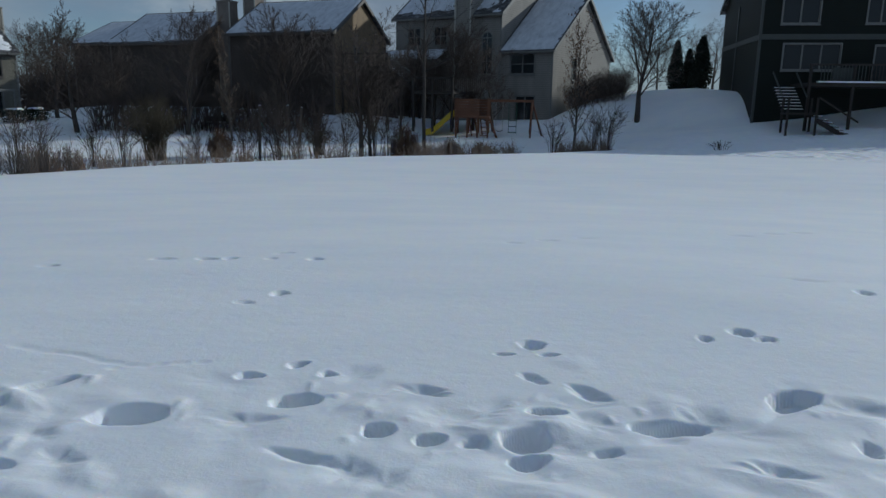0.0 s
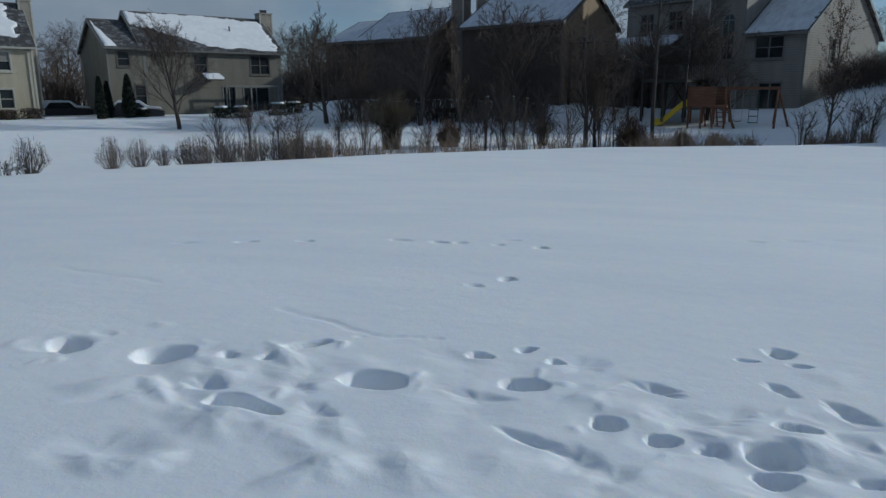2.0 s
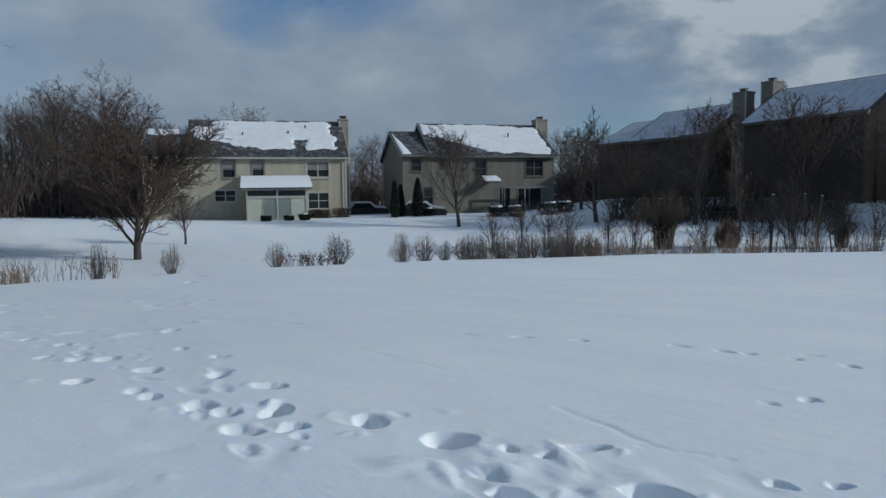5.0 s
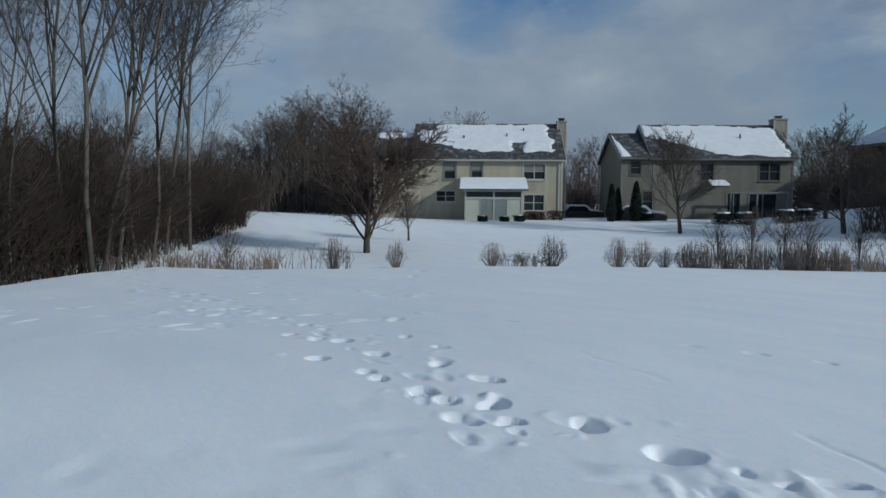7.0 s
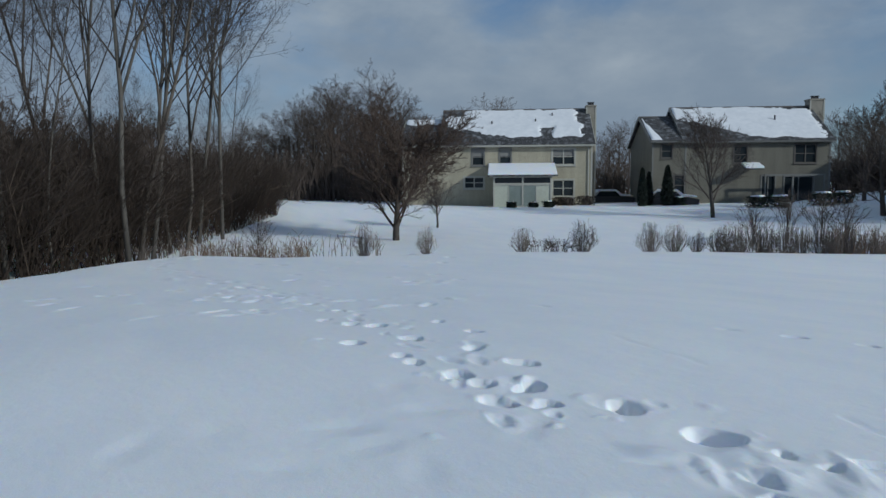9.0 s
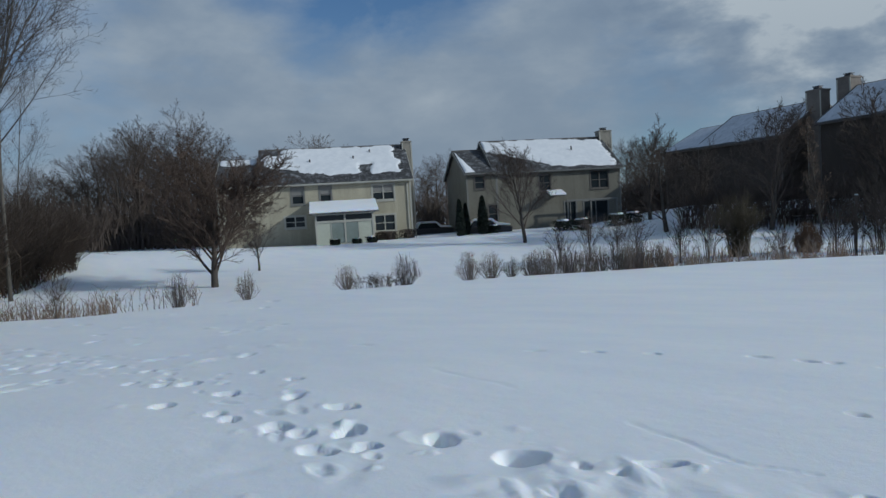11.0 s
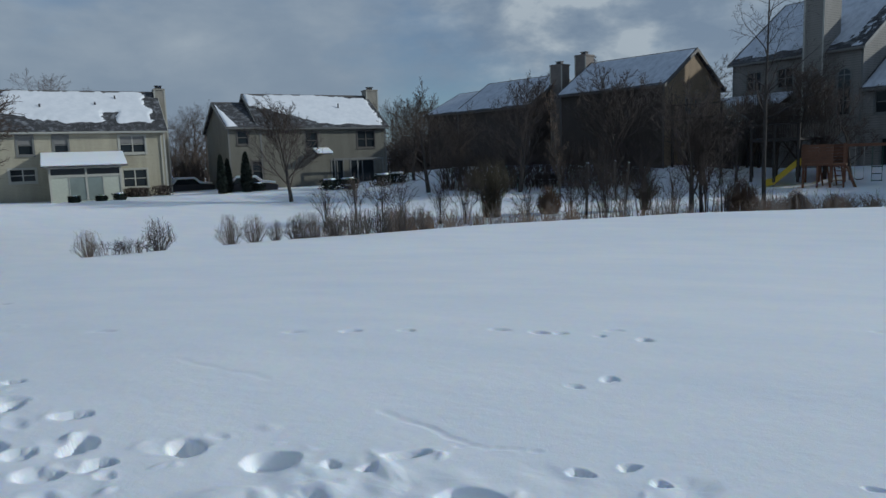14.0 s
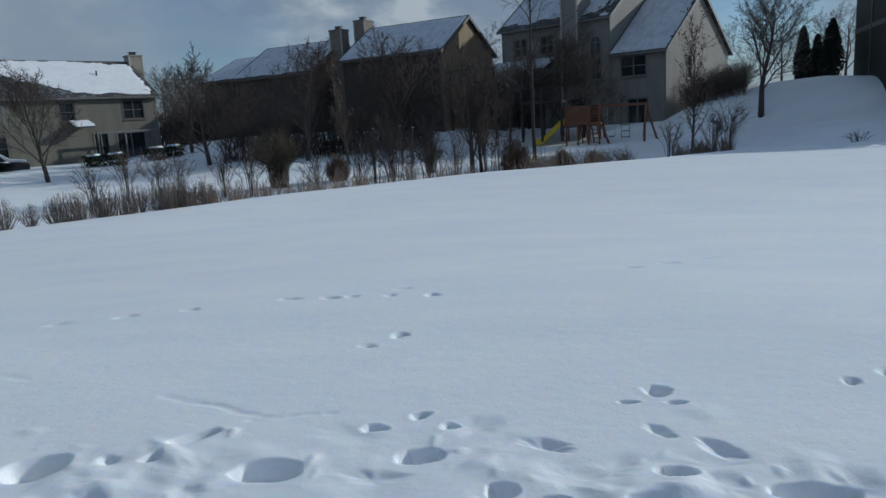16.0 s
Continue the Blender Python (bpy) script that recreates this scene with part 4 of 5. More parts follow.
def green_house():
    h = house_at(-24.2, 46, -10, 1.0, "dark green sided house with timber deck, standing in shade")
    wins = [(1.1, 3.1, 6.35, 7.75), (5.65, 7.1, 6.35, 7.75), (1.35, 4.45, 3.75, 5.2), (6.3, 8.2, 3.05, 5.1)]
    gable_block(h, 0, 11, 10, -0.5, 8.3, 11.3, SHADED_GREEN, SHADED_GREEN, wins, seed=41.0, snow=THIN, trim=SHADE_TRIM)
    for i, w in enumerate(wins):
        window(h, *w, rear, TRIM_GREY, 3 if i == 2 else 2, rail=False, casing=0.07)
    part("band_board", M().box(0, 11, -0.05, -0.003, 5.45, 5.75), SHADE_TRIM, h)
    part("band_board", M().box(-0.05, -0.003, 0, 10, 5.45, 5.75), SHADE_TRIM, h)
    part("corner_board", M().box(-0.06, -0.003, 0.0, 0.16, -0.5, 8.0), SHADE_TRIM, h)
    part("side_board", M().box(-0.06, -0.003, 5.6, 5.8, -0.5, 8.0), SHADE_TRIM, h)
    # deck, rail and two flights of stairs
    dk = part("deck", M().box(1.9, 10.5, -3.2, -0.06, 2.72, 2.92), DECK, h, "dark timber deck edged with snow")
    for x in (2.0, 4.2, 6.4, 8.6, 10.4):
        part("post", M().box(x - 0.07, x + 0.07, -3.17, -3.03, -0.3, 3.9), DECK, dk)
    part("rail", M().box(1.9, 10.5, -3.2, -3.1, 3.82, 3.92), DECK, dk)
    for i in range(46):
        x = 2.5 + i * 0.17
        part("baluster", M().box(x, x + 0.035, -3.17, -3.13, 2.92, 3.82), DECK if i > 13 else SHADE_TRIM, dk)
    part("edge_snow", M().box(2.4, 10.5, -3.24, -2.9, 2.925, 3.0), SNOW, dk, "line of snow on the deck edge")
    part("chair_back", M().box(3.3, 4.4, -2.6, -2.5, 2.93, 3.75), SHADE_TRIM, dk)
    for i in range(8):
        part("step", M().box(0.7, 1.85, -1.3 - i * 0.27, -1.0 - i * 0.27, 2.62 - i * 0.17, 2.67 - i * 0.17), DECK, dk)
        part("step_snow", M().box(0.75, 1.8, -1.28 - i * 0.27, -1.08 - i * 0.27, 2.675 - i * 0.17, 2.71 - i * 0.17), SNOW, dk)
    for x in (0.62, 1.86):
        part("handrail", M().prism([(-1.0, 3.5), (-3.3, 2.1), (-3.3, 2.2), (-1.0, 3.6)], "x", x, x + 0.06), SHADE_TRIM, dk)
    part("landing", M().box(0.6, 2.2, -4.4, -3.35, 1.2, 1.3), DECK, dk)
    for x, y in ((0.65, -4.35), (2.1, -4.35), (0.65, -3.4), (2.1, -3.4)):
        part("landing_post", M().box(x, x + 0.1, y, y + 0.1, -0.3, 2.1), DECK, dk)
    for i in range(7):
        part("step", M().box(2.22 + i * 0.26, 2.5 + i * 0.26, -4.4, -3.4, 1.08 - i * 0.17, 1.12 - i * 0.17), DECK, dk)
        part("step_snow", M().box(2.26 + i * 0.26, 2.44 + i * 0.26, -4.36, -3.45, 1.125 - i * 0.17, 1.17 - i * 0.17), SNOW, dk)
    part("handrail", M().prism([(2.2, 2.05), (4.2, 0.8), (4.2, 0.9), (2.2, 2.15)], "y", -4.42, -4.36), DECK, dk)
    part("stringer", M().prism([(2.2, 0.75), (4.1, -0.35), (4.1, -0.1), (2.2, 1.05)], "y", -4.42, -4.36), DECK, dk)


cream_house()
tan_house()
brown_houses()
beige_house()
green_house()

# ---- trees and shrubs ----
def limb(m, rnd, p, d, length, rad, level, cfg):
    """One branch with its twigs, grown into the mesh list m (trunk, crown)."""
    n = (7, 6, 5, 4, 3)[min(level, 4)]
    pts, radii, q, way = [p.copy()], [rad], p.copy(), d.normalized()
    thin = cfg["thin"]
    for i in range(1, n):
        f = i / (n - 1)
        way = (way + Vector((rnd.gauss(0, 1), rnd.gauss(0, 1), rnd.gauss(0, 0.7))) * cfg["wob"] * (cfg.get("bend", 0.4) if level == 0 else 1.0) + Vector((0, 0, cfg["up"] if level else 0.05))).normalized()
        q = q + way * (length / (n - 1))
        pts.append(q.copy())
        radii.append(max(thin * 0.6, rad * (1 - f * (cfg["taper0"] if level == 0 else 0.8))))
    m[0 if level == 0 else 1].tube(pts, radii, (8, 5, 4, 3, 3)[min(level, 4)])
    if level >= cfg["levels"]:
        return
    if level == 0:
        for f, lean, ratio in cfg.get("fork", ()):
            k = int(f * (n - 1))
            turn = rnd.uniform(0, 6.28)
            out = Vector((math.cos(turn), math.sin(turn), 0)) * math.tan(radians(lean)) + Vector((0, 0, 1))
            limb(m, rnd, pts[k].lerp(pts[k + 1], f * (n - 1) - k), out, length * ratio, radii[k] * 0.62, 0, {**cfg, "fork": (), "from": (0.12, 0.2, 0.2)})
    kids = cfg["kids"][level]
    lo = cfg["from"][min(level, len(cfg["from"]) - 1)]
    spin = rnd.uniform(0, 6.28)
    for c in range(kids):
        f = lo + (1 - lo) * (c + rnd.random()) / kids
        k = min(int(f * (n - 1)), n - 2)
        g = f * (n - 1) - k
        at_p = pts[k].lerp(pts[k + 1], g)
        axis = (pts[k + 1] - pts[k]).normalized()
        spin += 2.4 + rnd.gauss(0, 0.4)
        u = axis.cross(Vector((0.2, 0.9, 0.3))).normalized()
        w = axis.cross(u)
        ang = radians(rnd.gauss(cfg["angle"][min(level, len(cfg["angle"]) - 1)], 8))
        way = axis * math.cos(ang) + (u * math.cos(spin) + w * math.sin(spin)) * math.sin(ang)
        ratio = cfg["ratio"][min(level, len(cfg["ratio"]) - 1)]
        ln = length * ratio * (1.0 - cfg["cone"] * (f - lo) / (1.001 - lo)) * rnd.uniform(0.75, 1.2)
        limb(m, rnd, at_p, way, ln, max(thin, radii[k] * cfg["girth"] * rnd.uniform(0.7, 1.0)), level + 1, cfg)


BASE = dict(levels=4, kids=(10, 7, 6, 3), angle=(45, 42, 40), ratio=(0.62, 0.5, 0.5, 0.55), cone=0.45, up=0.05, wob=0.10, taper0=0.75, girth=0.55, thin=0.007)
BASE["from"] = (0.22, 0.25, 0.2)


def tree_meshes(name, seed, height, rad, bark, twig, wide=1.0, **kw):
    cfg = {**BASE, **kw}
    rnd = random.Random(seed)
    m = (M(), M())
    limb(m, rnd, Vector((0, 0, -0.25)), Vector((rnd.gauss(0, 0.03), rnd.gauss(0, 0.03), 1)), height * cfg.get("stem", 0.8), rad, 0, cfg)
    top = max(p[2] for p in m[1].v)
    s = height / top
    for q in m:
        q.v = [(x * s * wide, y * s * wide, z * s if z > 0 else z) for x, y, z in q.v]
    return m[0].mesh("trunk", bark, True), m[1].mesh("crown", twig, True)


def tree(meshes, where, turn, scale, label, group="", name="tree"):
    t = base(name, Matrix.Translation(where) @ pose(0, 0, 0, 0, 0, turn) @ Matrix.Scale(scale * size_at(where), 4), label, "tree", group)
    part("trunk", meshes[0], None, t)
    part("crown", meshes[1], None, t)
    return t


def leafy(m, rnd, n, shape, size):
    """n small folded leaves or sprays at places drawn by shape()."""
    for _ in range(n):
        p = shape()
        a = Vector((rnd.gauss(0, 1), rnd.gauss(0, 1), rnd.gauss(0, 1))).normalized() * size * rnd.uniform(0.6, 1.3)
        b = a.cross(Vector((rnd.gauss(0, 1), rnd.gauss(0, 1), rnd.gauss(0, 1)))).normalized() * size * rnd.uniform(0.25, 0.5)
        i = len(m.v)
        m.v += [tuple(p - a), tuple(p + b), tuple(p + a), tuple(p - b + Vector((0, 0, size * 0.15)))]
        m.f.append((i, i + 1, i + 2, i + 3))
    return m


SPREAD = dict(kids=(13, 8, 6, 3), angle=(52, 42, 42), ratio=(0.72, 0.52, 0.5, 0.5), stem=0.72, up=0.07, cone=0.5, taper0=0.8)
SPREAD["from"] = (0.20, 0.2, 0.15)
LOW = tree_meshes("low", 4, 6.0, 0.12, BARK_DARK, TWIG_RED, **{**SPREAD, "stem": 0.62, "kids": (22, 12, 8, 5), "angle": (42, 34, 36), "ratio": (0.9, 0.5, 0.45, 0.45), "from": (0.13, 0.12, 0.1), "cone": 0.4, "up": 0.05, "girth": 0.46}, thin=0.0095, wide=1.25)
VASE_TREE = [tree_meshes("vase", 120 + i, 6.4, 0.11, BARK_DARK, TWIG_DARK, **{**SPREAD, "stem": 0.7, "kids": (15, 10, 7, 4), "angle": (34, 32, 34), "ratio": (0.74, 0.5, 0.48, 0.5), "from": (0.2, 0.15, 0.1), "girth": 0.5}, thin=0.0078, wide=1.15) for i in range(2)]
YARD = tree_meshes("yard", 8, 6.4, 0.13, BARK_DARK, TWIG_DARK, **{**SPREAD, "angle": (40, 40, 40), "kids": (13, 9, 7, 4)}, thin=0.008, wide=1.35)
BANK = tree_meshes("bank", 15, 8.0, 0.15, BARK_DARK, TWIG_DARK, **{**SPREAD, "angle": (38, 38, 38), "kids": (15, 10, 8, 5), "from": (0.26, 0.15, 0.1)}, thin=0.0075, wide=1.2)
TALLC = dict(kids=(14, 7, 5, 3), angle=(34, 38, 42), ratio=(0.36, 0.5, 0.5, 0.5), stem=0.97, up=0.10, cone=0.45, taper0=0.86, wob=0.11, bend=0.75)
TALLC["from"] = (0.34, 0.2, 0.2)
FORKS = (((0.36, 14, 0.62),), (), ((0.30, 11, 0.66), (0.42, 18, 0.5)), ((0.33, 9, 0.66), (0.38, 16, 0.6), (0.5, 12, 0.5)))
TALL = [tree_meshes("tall", 40 + i, 14, 0.074, BARK_PALE if i != 2 else BARK, TWIG, **TALLC, thin=0.005, fork=FORKS[i]) for i in range(4)]
BIRCH = tree_meshes("birch", 61, 10.5, 0.10, BARK_DARK, TWIG, **{**TALLC, "bend": 0.25, "kids": (17, 6, 4, 2), "angle": (48, 45, 45), "ratio": (0.30, 0.5, 0.5, 0.5), "up": 0.02}, thin=0.006)
FAR = [tree_meshes("far", 70 + i, 12, 0.22, BARK_DARK, TWIG_DARK, **{**SPREAD, "kids": (12, 8, 6, 6), "angle": (38, 40, 42), "stem": 0.8}, thin=0.009, wide=1.25) for i in range(3)]

tree(LOW, at(63.7, 24.3), 20, 0.9, "low-branched bare tree with dark wide crown in snow")
tree(VASE_TREE[0], at(60.2, 31), 130, 0.42, "small bare tree standing before a cream house")
tree(VASE_TREE[1], at(38.3, 42), 70, 1.0, "bare round-crowned yard tree in snow")
tree(YARD, at(27.1, 44), 200, 0.80, "bare low-limbed yard tree in snow")
tree(VASE_TREE[0], at(28.3, 58), 300, 1.3, "bare dark tree between two houses")
tree(VASE_TREE[1], at(19.6, 41), 260, 1.12, "bare dark tree before a brown house")
tree(VASE_TREE[0], at(12.0, 46), 120, 1.30, "bare dark tree before a brown house")
tree(VASE_TREE[0], at(24.5, 50), 30, 0.95, "bare dark tree before a brown house")
tree(BANK, at(-15.9, 48), 10, 1.0, "bare round-crowned tree on a snowy bank")
tree(BIRCH, at(1.0, 30), 0, 1.0, "tall slender bare birch at the field's edge")
for i, (a, r, k) in enumerate(((-2.9, 48, 1.1), (-1.2, 50, 1.2), (1.9, 49, 1.05), (0.3, 46, 0.8), (3.0, 46, 0.75))):
    tree(VASE_TREE[i % 2], at(a, r), 90 + i * 70, k, "bare dark tree before a beige house")
for i, (a, r, k) in enumerate(((6.2, 25.6, 0.86), (5.4, 26.0, 0.6))):
    tree(VASE_TREE[i % 2], at(a, r), i * 130, k, "slender bare tree in a clump at the field's edge", "clump of bare trees")
tree(YARD, at(-4.6, 47), 150, 0.62, "small bare tree before a beige house")

rnd = random.Random(21)
# azimuth, plan radius, which form, scale, lean to the right in degrees
WOODS = [(96.4, 14.6, 1, 0.62, 3), (92.4, 15.0, 0, 0.88, 0), (89.4, 15.8, 1, 0.52, 7), (88.4, 17.5, 2, 0.80, -5), (86.7, 17.5, 3, 0.86, -2), (84.4, 16.8, 3, 0.98, 1), (83.7, 18.0, 2, 0.92, 6),
         (82.7, 19.5, 0, 0.92, 9), (81.3, 21.0, 1, 0.92, 5), (80.2, 22.0, 2, 0.93, 8), (79.3, 24.0, 0, 1.02, 4), (77.5, 25.5, 3, 1.10, 1)]
for i, (a, q, form, k, lean) in enumerate(WOODS):
    t = tree(TALL[form], at(a, q), rnd.uniform(0, 360), k, "tall pale-barked bare tree forking above the underbrush", "trees of the woods")
    t.matrix_basis = Matrix.Translation(t.matrix_basis.translation) @ Matrix.Rotation(radians(lean), 4, polar(a, 1.0)) @ Matrix.Translation(-t.matrix_basis.translation) @ t.matrix_basis
for i, (a, q) in enumerate(((99.0, 19.0), (101.0, 17.0), (104.0, 21.0), (107.0, 18.0), (111.0, 22.0), (115.0, 19.0))):
    tree(TALL[i % 4], at(a, q), rnd.uniform(0, 360), rnd.uniform(0.75, 1.0), "tall thin bare tree at the edge of the woods", "trees of the woods")
for i in range(30):
    a, r = rnd.uniform(75, 122), rnd.uniform(33, 62)
    tree(TALL[1] if i % 3 == 0 else FAR[i % 3], at(a, r), rnd.uniform(0, 360), rnd.uniform(0.45, 0.7), "bare tree deep in the woods", "trees of the woods")
for i in range(40):
    a, r = rnd.uniform(57.5, 78), rnd.uniform(74, 105)
    k = 0.98 + 0.48 * math.exp(-((a - 66) / 3.5) ** 2) + rnd.uniform(-0.1, 0.15)
    tree(FAR[i % 3], at(a, r), rnd.uniform(0, 360), k * 0.84, "bare brown tree in the wood line behind the houses", "wood line trees")
for a, r, k in ((55.6, 100, 1.24), (54.4, 104, 1.12), (56.8, 98, 1.12), (46.2, 84, 0.75), (45.3, 88, 0.8), (46.9, 92, 0.7), (44.6, 96, 0.9), (29.2, 86, 0.72), (30.0, 90, 0.8), (27.9, 84, 0.75), (26.8, 92, 0.8),
                (-17.2, 80, 0.55), (-19.8, 78, 0.62), (-12.5, 92, 0.75), (-21.2, 84, 0.7), (39.5, 110, 0.85), (35.5, 115, 0.8), (48.0, 112, 0.8)):
    tree(FAR[int(r) % 3], at(a, r), a * 50, k, "bare tree standing far behind the houses", "far trees")
# closing wood all round, outside the walk's view
for i in range(20):
    a = 128 + i * 9.4
    tree(FAR[i % 3], at(a, rnd.uniform(55, 80)), rnd.uniform(0, 360), rnd.uniform(0.8, 1.1), "bare tree in the woods round the field", "wood line trees")


for i in range(18):
    a = 75 + 24 * rnd.random()
    lo = float(np.interp(a, (73, 76, 79, 82, 85, 90, 97, 120), (42, 31, 24, 20, 17, 15, 13.8, 14)))
    tree(VASE_TREE[i % 2], at(a, lo + rnd.uniform(0.5, 7)), rnd.uniform(0, 360), rnd.uniform(0.4, 0.75), "small bare tree in the edge of the woods", "trees of the woods")


def thicket(name, label, seed, spots, height, mat, stems, thin=0.006, lean=0.25, category="brush", twigs=3):
    """Crowded thin stems with side twigs, too many to count."""
    r_ = random.Random(seed)
    m = M()
    for _ in range(stems):
        p = spots(r_)
        big = size_at(p)
        h = height * r_.uniform(0.45, 1.1) * big
        w = thin * big
        d = Vector((r_.gauss(0, lean), r_.gauss(0, lean), 1)).normalized()
        mid = p + d * h * 0.5
        tip = p + (d + Vector((r_.gauss(0, lean), r_.gauss(0, lean), 0))).normalized() * h
        m.tube([p - Vector((0, 0, 0.1)), mid, tip], [w * 1.5, w * 1.2, w * 0.5], 3)
        for _ in range(twigs):
            a = mid.lerp(tip, r_.uniform(-0.5, 0.9))
            m.tube([a, a + (d + Vector((r_.gauss(0, 0.7), r_.gauss(0, 0.7), r_.uniform(-0.1, 0.4)))) * h * r_.uniform(0.12, 0.3)], [w * 0.9, w * 0.4], 3)
    return tagged(part(name, m, mat), label, category, kind="stuff")


def belt(a0, a1, r0, r1, power=1.0, tufts=0):
    own = random.Random(int(a0 * 7 + a1 * 3 + tufts))
    centres = [own.uniform(a0, a1) for _ in range(tufts)]

    def spot(r_):
        a = r_.choice(centres) + r_.gauss(0, 0.28) if tufts and r_.random() < 0.88 else r_.uniform(a0, a1)
        edge = float(np.interp(a, LA[:, 0], LA[:, 1]))
        return at(a, edge + r0 + (r1 - r0) * r_.random() ** power)
    return spot


def wood_spot(r_):
    a = 73.2 + 47 * r_.random() ** 1.3
    lo = float(np.interp(a, (73, 76, 79, 82, 85, 90, 97, 120), (42, 31, 24, 20, 17, 15, 13.8, 14)))
    return at(a, lo + 30 * r_.random() ** 1.6)


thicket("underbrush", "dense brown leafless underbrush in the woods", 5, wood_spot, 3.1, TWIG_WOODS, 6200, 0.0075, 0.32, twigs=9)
thicket("arching_branches", "paler arching branches among dark underbrush", 25, wood_spot, 3.2, TWIG_ARCH, 170, 0.009, 0.6, twigs=7)
thicket("underbrush", "dense dark leafless brush under the trees", 6, lambda r_: at(r_.uniform(57, 80), r_.uniform(70, 95)), 5.0, TWIG_DARK, 2600, 0.030, 0.2, twigs=4)
thicket("underbrush", "dark brush closing the gaps between houses", 7, lambda r_: at(r_.choice((45.9, 29.2, 27.5)) + r_.gauss(0, 0.8), r_.uniform(74, 88)), 4.0, TWIG_DARK, 900, 0.03, 0.2, twigs=4)
thicket("underbrush", "bare dark brush before the brown houses", 8, lambda r_: at(r_.uniform(9.5, 26), r_.uniform(43, 50)), 2.6, TWIG_DARK, 900, 0.014, 0.25, twigs=4)
thicket("hedge", "dark bare hedge climbing a snowy bank", 9, lambda r_: at(-10.9 - 4.0 * r_.random(), r_.uniform(54, 64)), 2.2, TWIG_DARK, 1100, 0.009, 0.4, twigs=5)
# dry growth along the edge of the field
thicket("dry_grass", "dry tan grass along the field's edge", 11, belt(-4.5, 30, 0.2, 5.0, 1.0, 34), 0.5, DRY, 620, 0.0055, 0.22, "grass", 1)
thicket("dry_stalks", "grey dry stalks poking out of the snow", 12, belt(-4, 37, 0.1, 4.5, 1.0, 44), 0.66, DRY_GREY, 760, 0.0055, 0.16, "grass", 2)
thicket("dry_grass", "tan grass clumps below a play set", 16, belt(-6.5, 3.5, 1.5, 5.0, 1.0, 9), 0.72, DRY, 620, 0.0055, 0.26, "grass", 1)
thicket("dry_grass", "reddish dry grass along the field's edge", 17, belt(26.5, 30.5, 0.3, 3.0, 1.0, 6), 0.6, RUST, 320, 0.005, 0.2, "grass", 1)
thicket("dry_grass", "tan grass tufts near a beige house", 13, belt(-13.8, -10.0, 1.5, 5.0, 1.0, 5), 0.7, DRY, 500, 0.006, 0.25, "grass", 1)
thicket("dry_grass", "tan grass tufts below the woods", 14, belt(71, 81, 0.2, 3.0), 0.42, DRY, 300, 0.0045, 0.25, "grass", 1)
thicket("dry_stalks", "thin dry stalks in the snow below the woods", 15, belt(65, 84, 0.5, 8.0), 0.5, DRY_GREY, 260, 0.005, 0.2, "grass", 2)


def shrub_mesh(seed, h, width, stems, mat, thin=0.005, twigs=5, drop=0.0, base_r=0.08, oval=False):
    r_ = random.Random(seed)
    m = M()
    for _ in range(stems):
        a, q = r_.uniform(0, 6.28), r_.random() ** 0.6
        out = Vector((math.cos(a), math.sin(a), 0))
        foot = out * base_r * q - Vector((0, 0, 0.1))
        if oval:
            z = r_.uniform(0.45, 1.0)
            wide = width / 2 * math.sqrt(max(0.02, 1 - ((z - 0.55) / 0.47) ** 2)) * q
            top = out * wide * 0.8 + Vector((0, 0, h * z))
            mid = out * wide * 0.95 + Vector((r_.gauss(0, 0.02), r_.gauss(0, 0.02), h * z * 0.5))
        else:
            top = out * width / 2 * q + Vector((0, 0, h * (1 - 0.35 * q * q) * r_.uniform(0.75, 1.05)))
            mid = foot.lerp(top, 0.55) + out * -0.12 * width * q + Vector((r_.gauss(0, 0.03), r_.gauss(0, 0.03), 0.04 * h))
        m.tube([foot, mid, top], [thin * 1.8, thin * 1.3, thin * 0.6], 3)
        for _ in range(twigs):
            b = mid.lerp(top, r_.uniform(-0.3, 1.0))
            e = b + Vector((r_.gauss(0, 1) + math.cos(a) * q, r_.gauss(0, 1) + math.sin(a) * q, r_.uniform(0.3, 2.2) - drop)).normalized() * h * r_.uniform(0.1, 0.28) * (0.6 if oval else 1.0)
            m.tube([b, e], [thin, thin * 0.5], 3)
    return m.mesh("twig_mass", mat)


def shrub(mesh, where, turn, scale, label, group="", name="shrub", sz=1.0):
    scale *= size_at(where)
    s = base(name, Matrix.Translation(where) @ pose(0, 0, 0, 0, 0, turn) @ Matrix.Diagonal((scale, scale, scale * sz, 1)), label, "shrub", group)
    part("twig_mass", mesh, None, s)
    return s


VASE = [shrub_mesh(80 + i, 0.9, 0.98, 85, DRY_GREY, 0.0036, 5, base_r=0.10, oval=True) for i in range(3)]
SPRAWL = shrub_mesh(85, 0.48, 1.5, 20, TWIG, 0.0055, 6, 0.6, 0.3)
BROOM = shrub_mesh(87, 2.1, 2.0, 150, OLIVE, 0.007, 6, base_r=0.3)
BALL = shrub_mesh(88, 1.1, 1.1, 260, RUST, 0.006, 6, base_r=0.35, oval=True)
STEMS = [shrub_mesh(90 + i, 1.7, 1.5, 15, TWIG_DARK, 0.0065, 13, base_r=0.15) for i in range(3)]
BIGSTEM = shrub_mesh(95, 4.8, 3.2, 26, TWIG, 0.009, 16, base_r=0.35)
def edge_at(a, dr):
    return at(a, float(np.interp(a, LA[:, 0], LA[:, 1])) + dr)


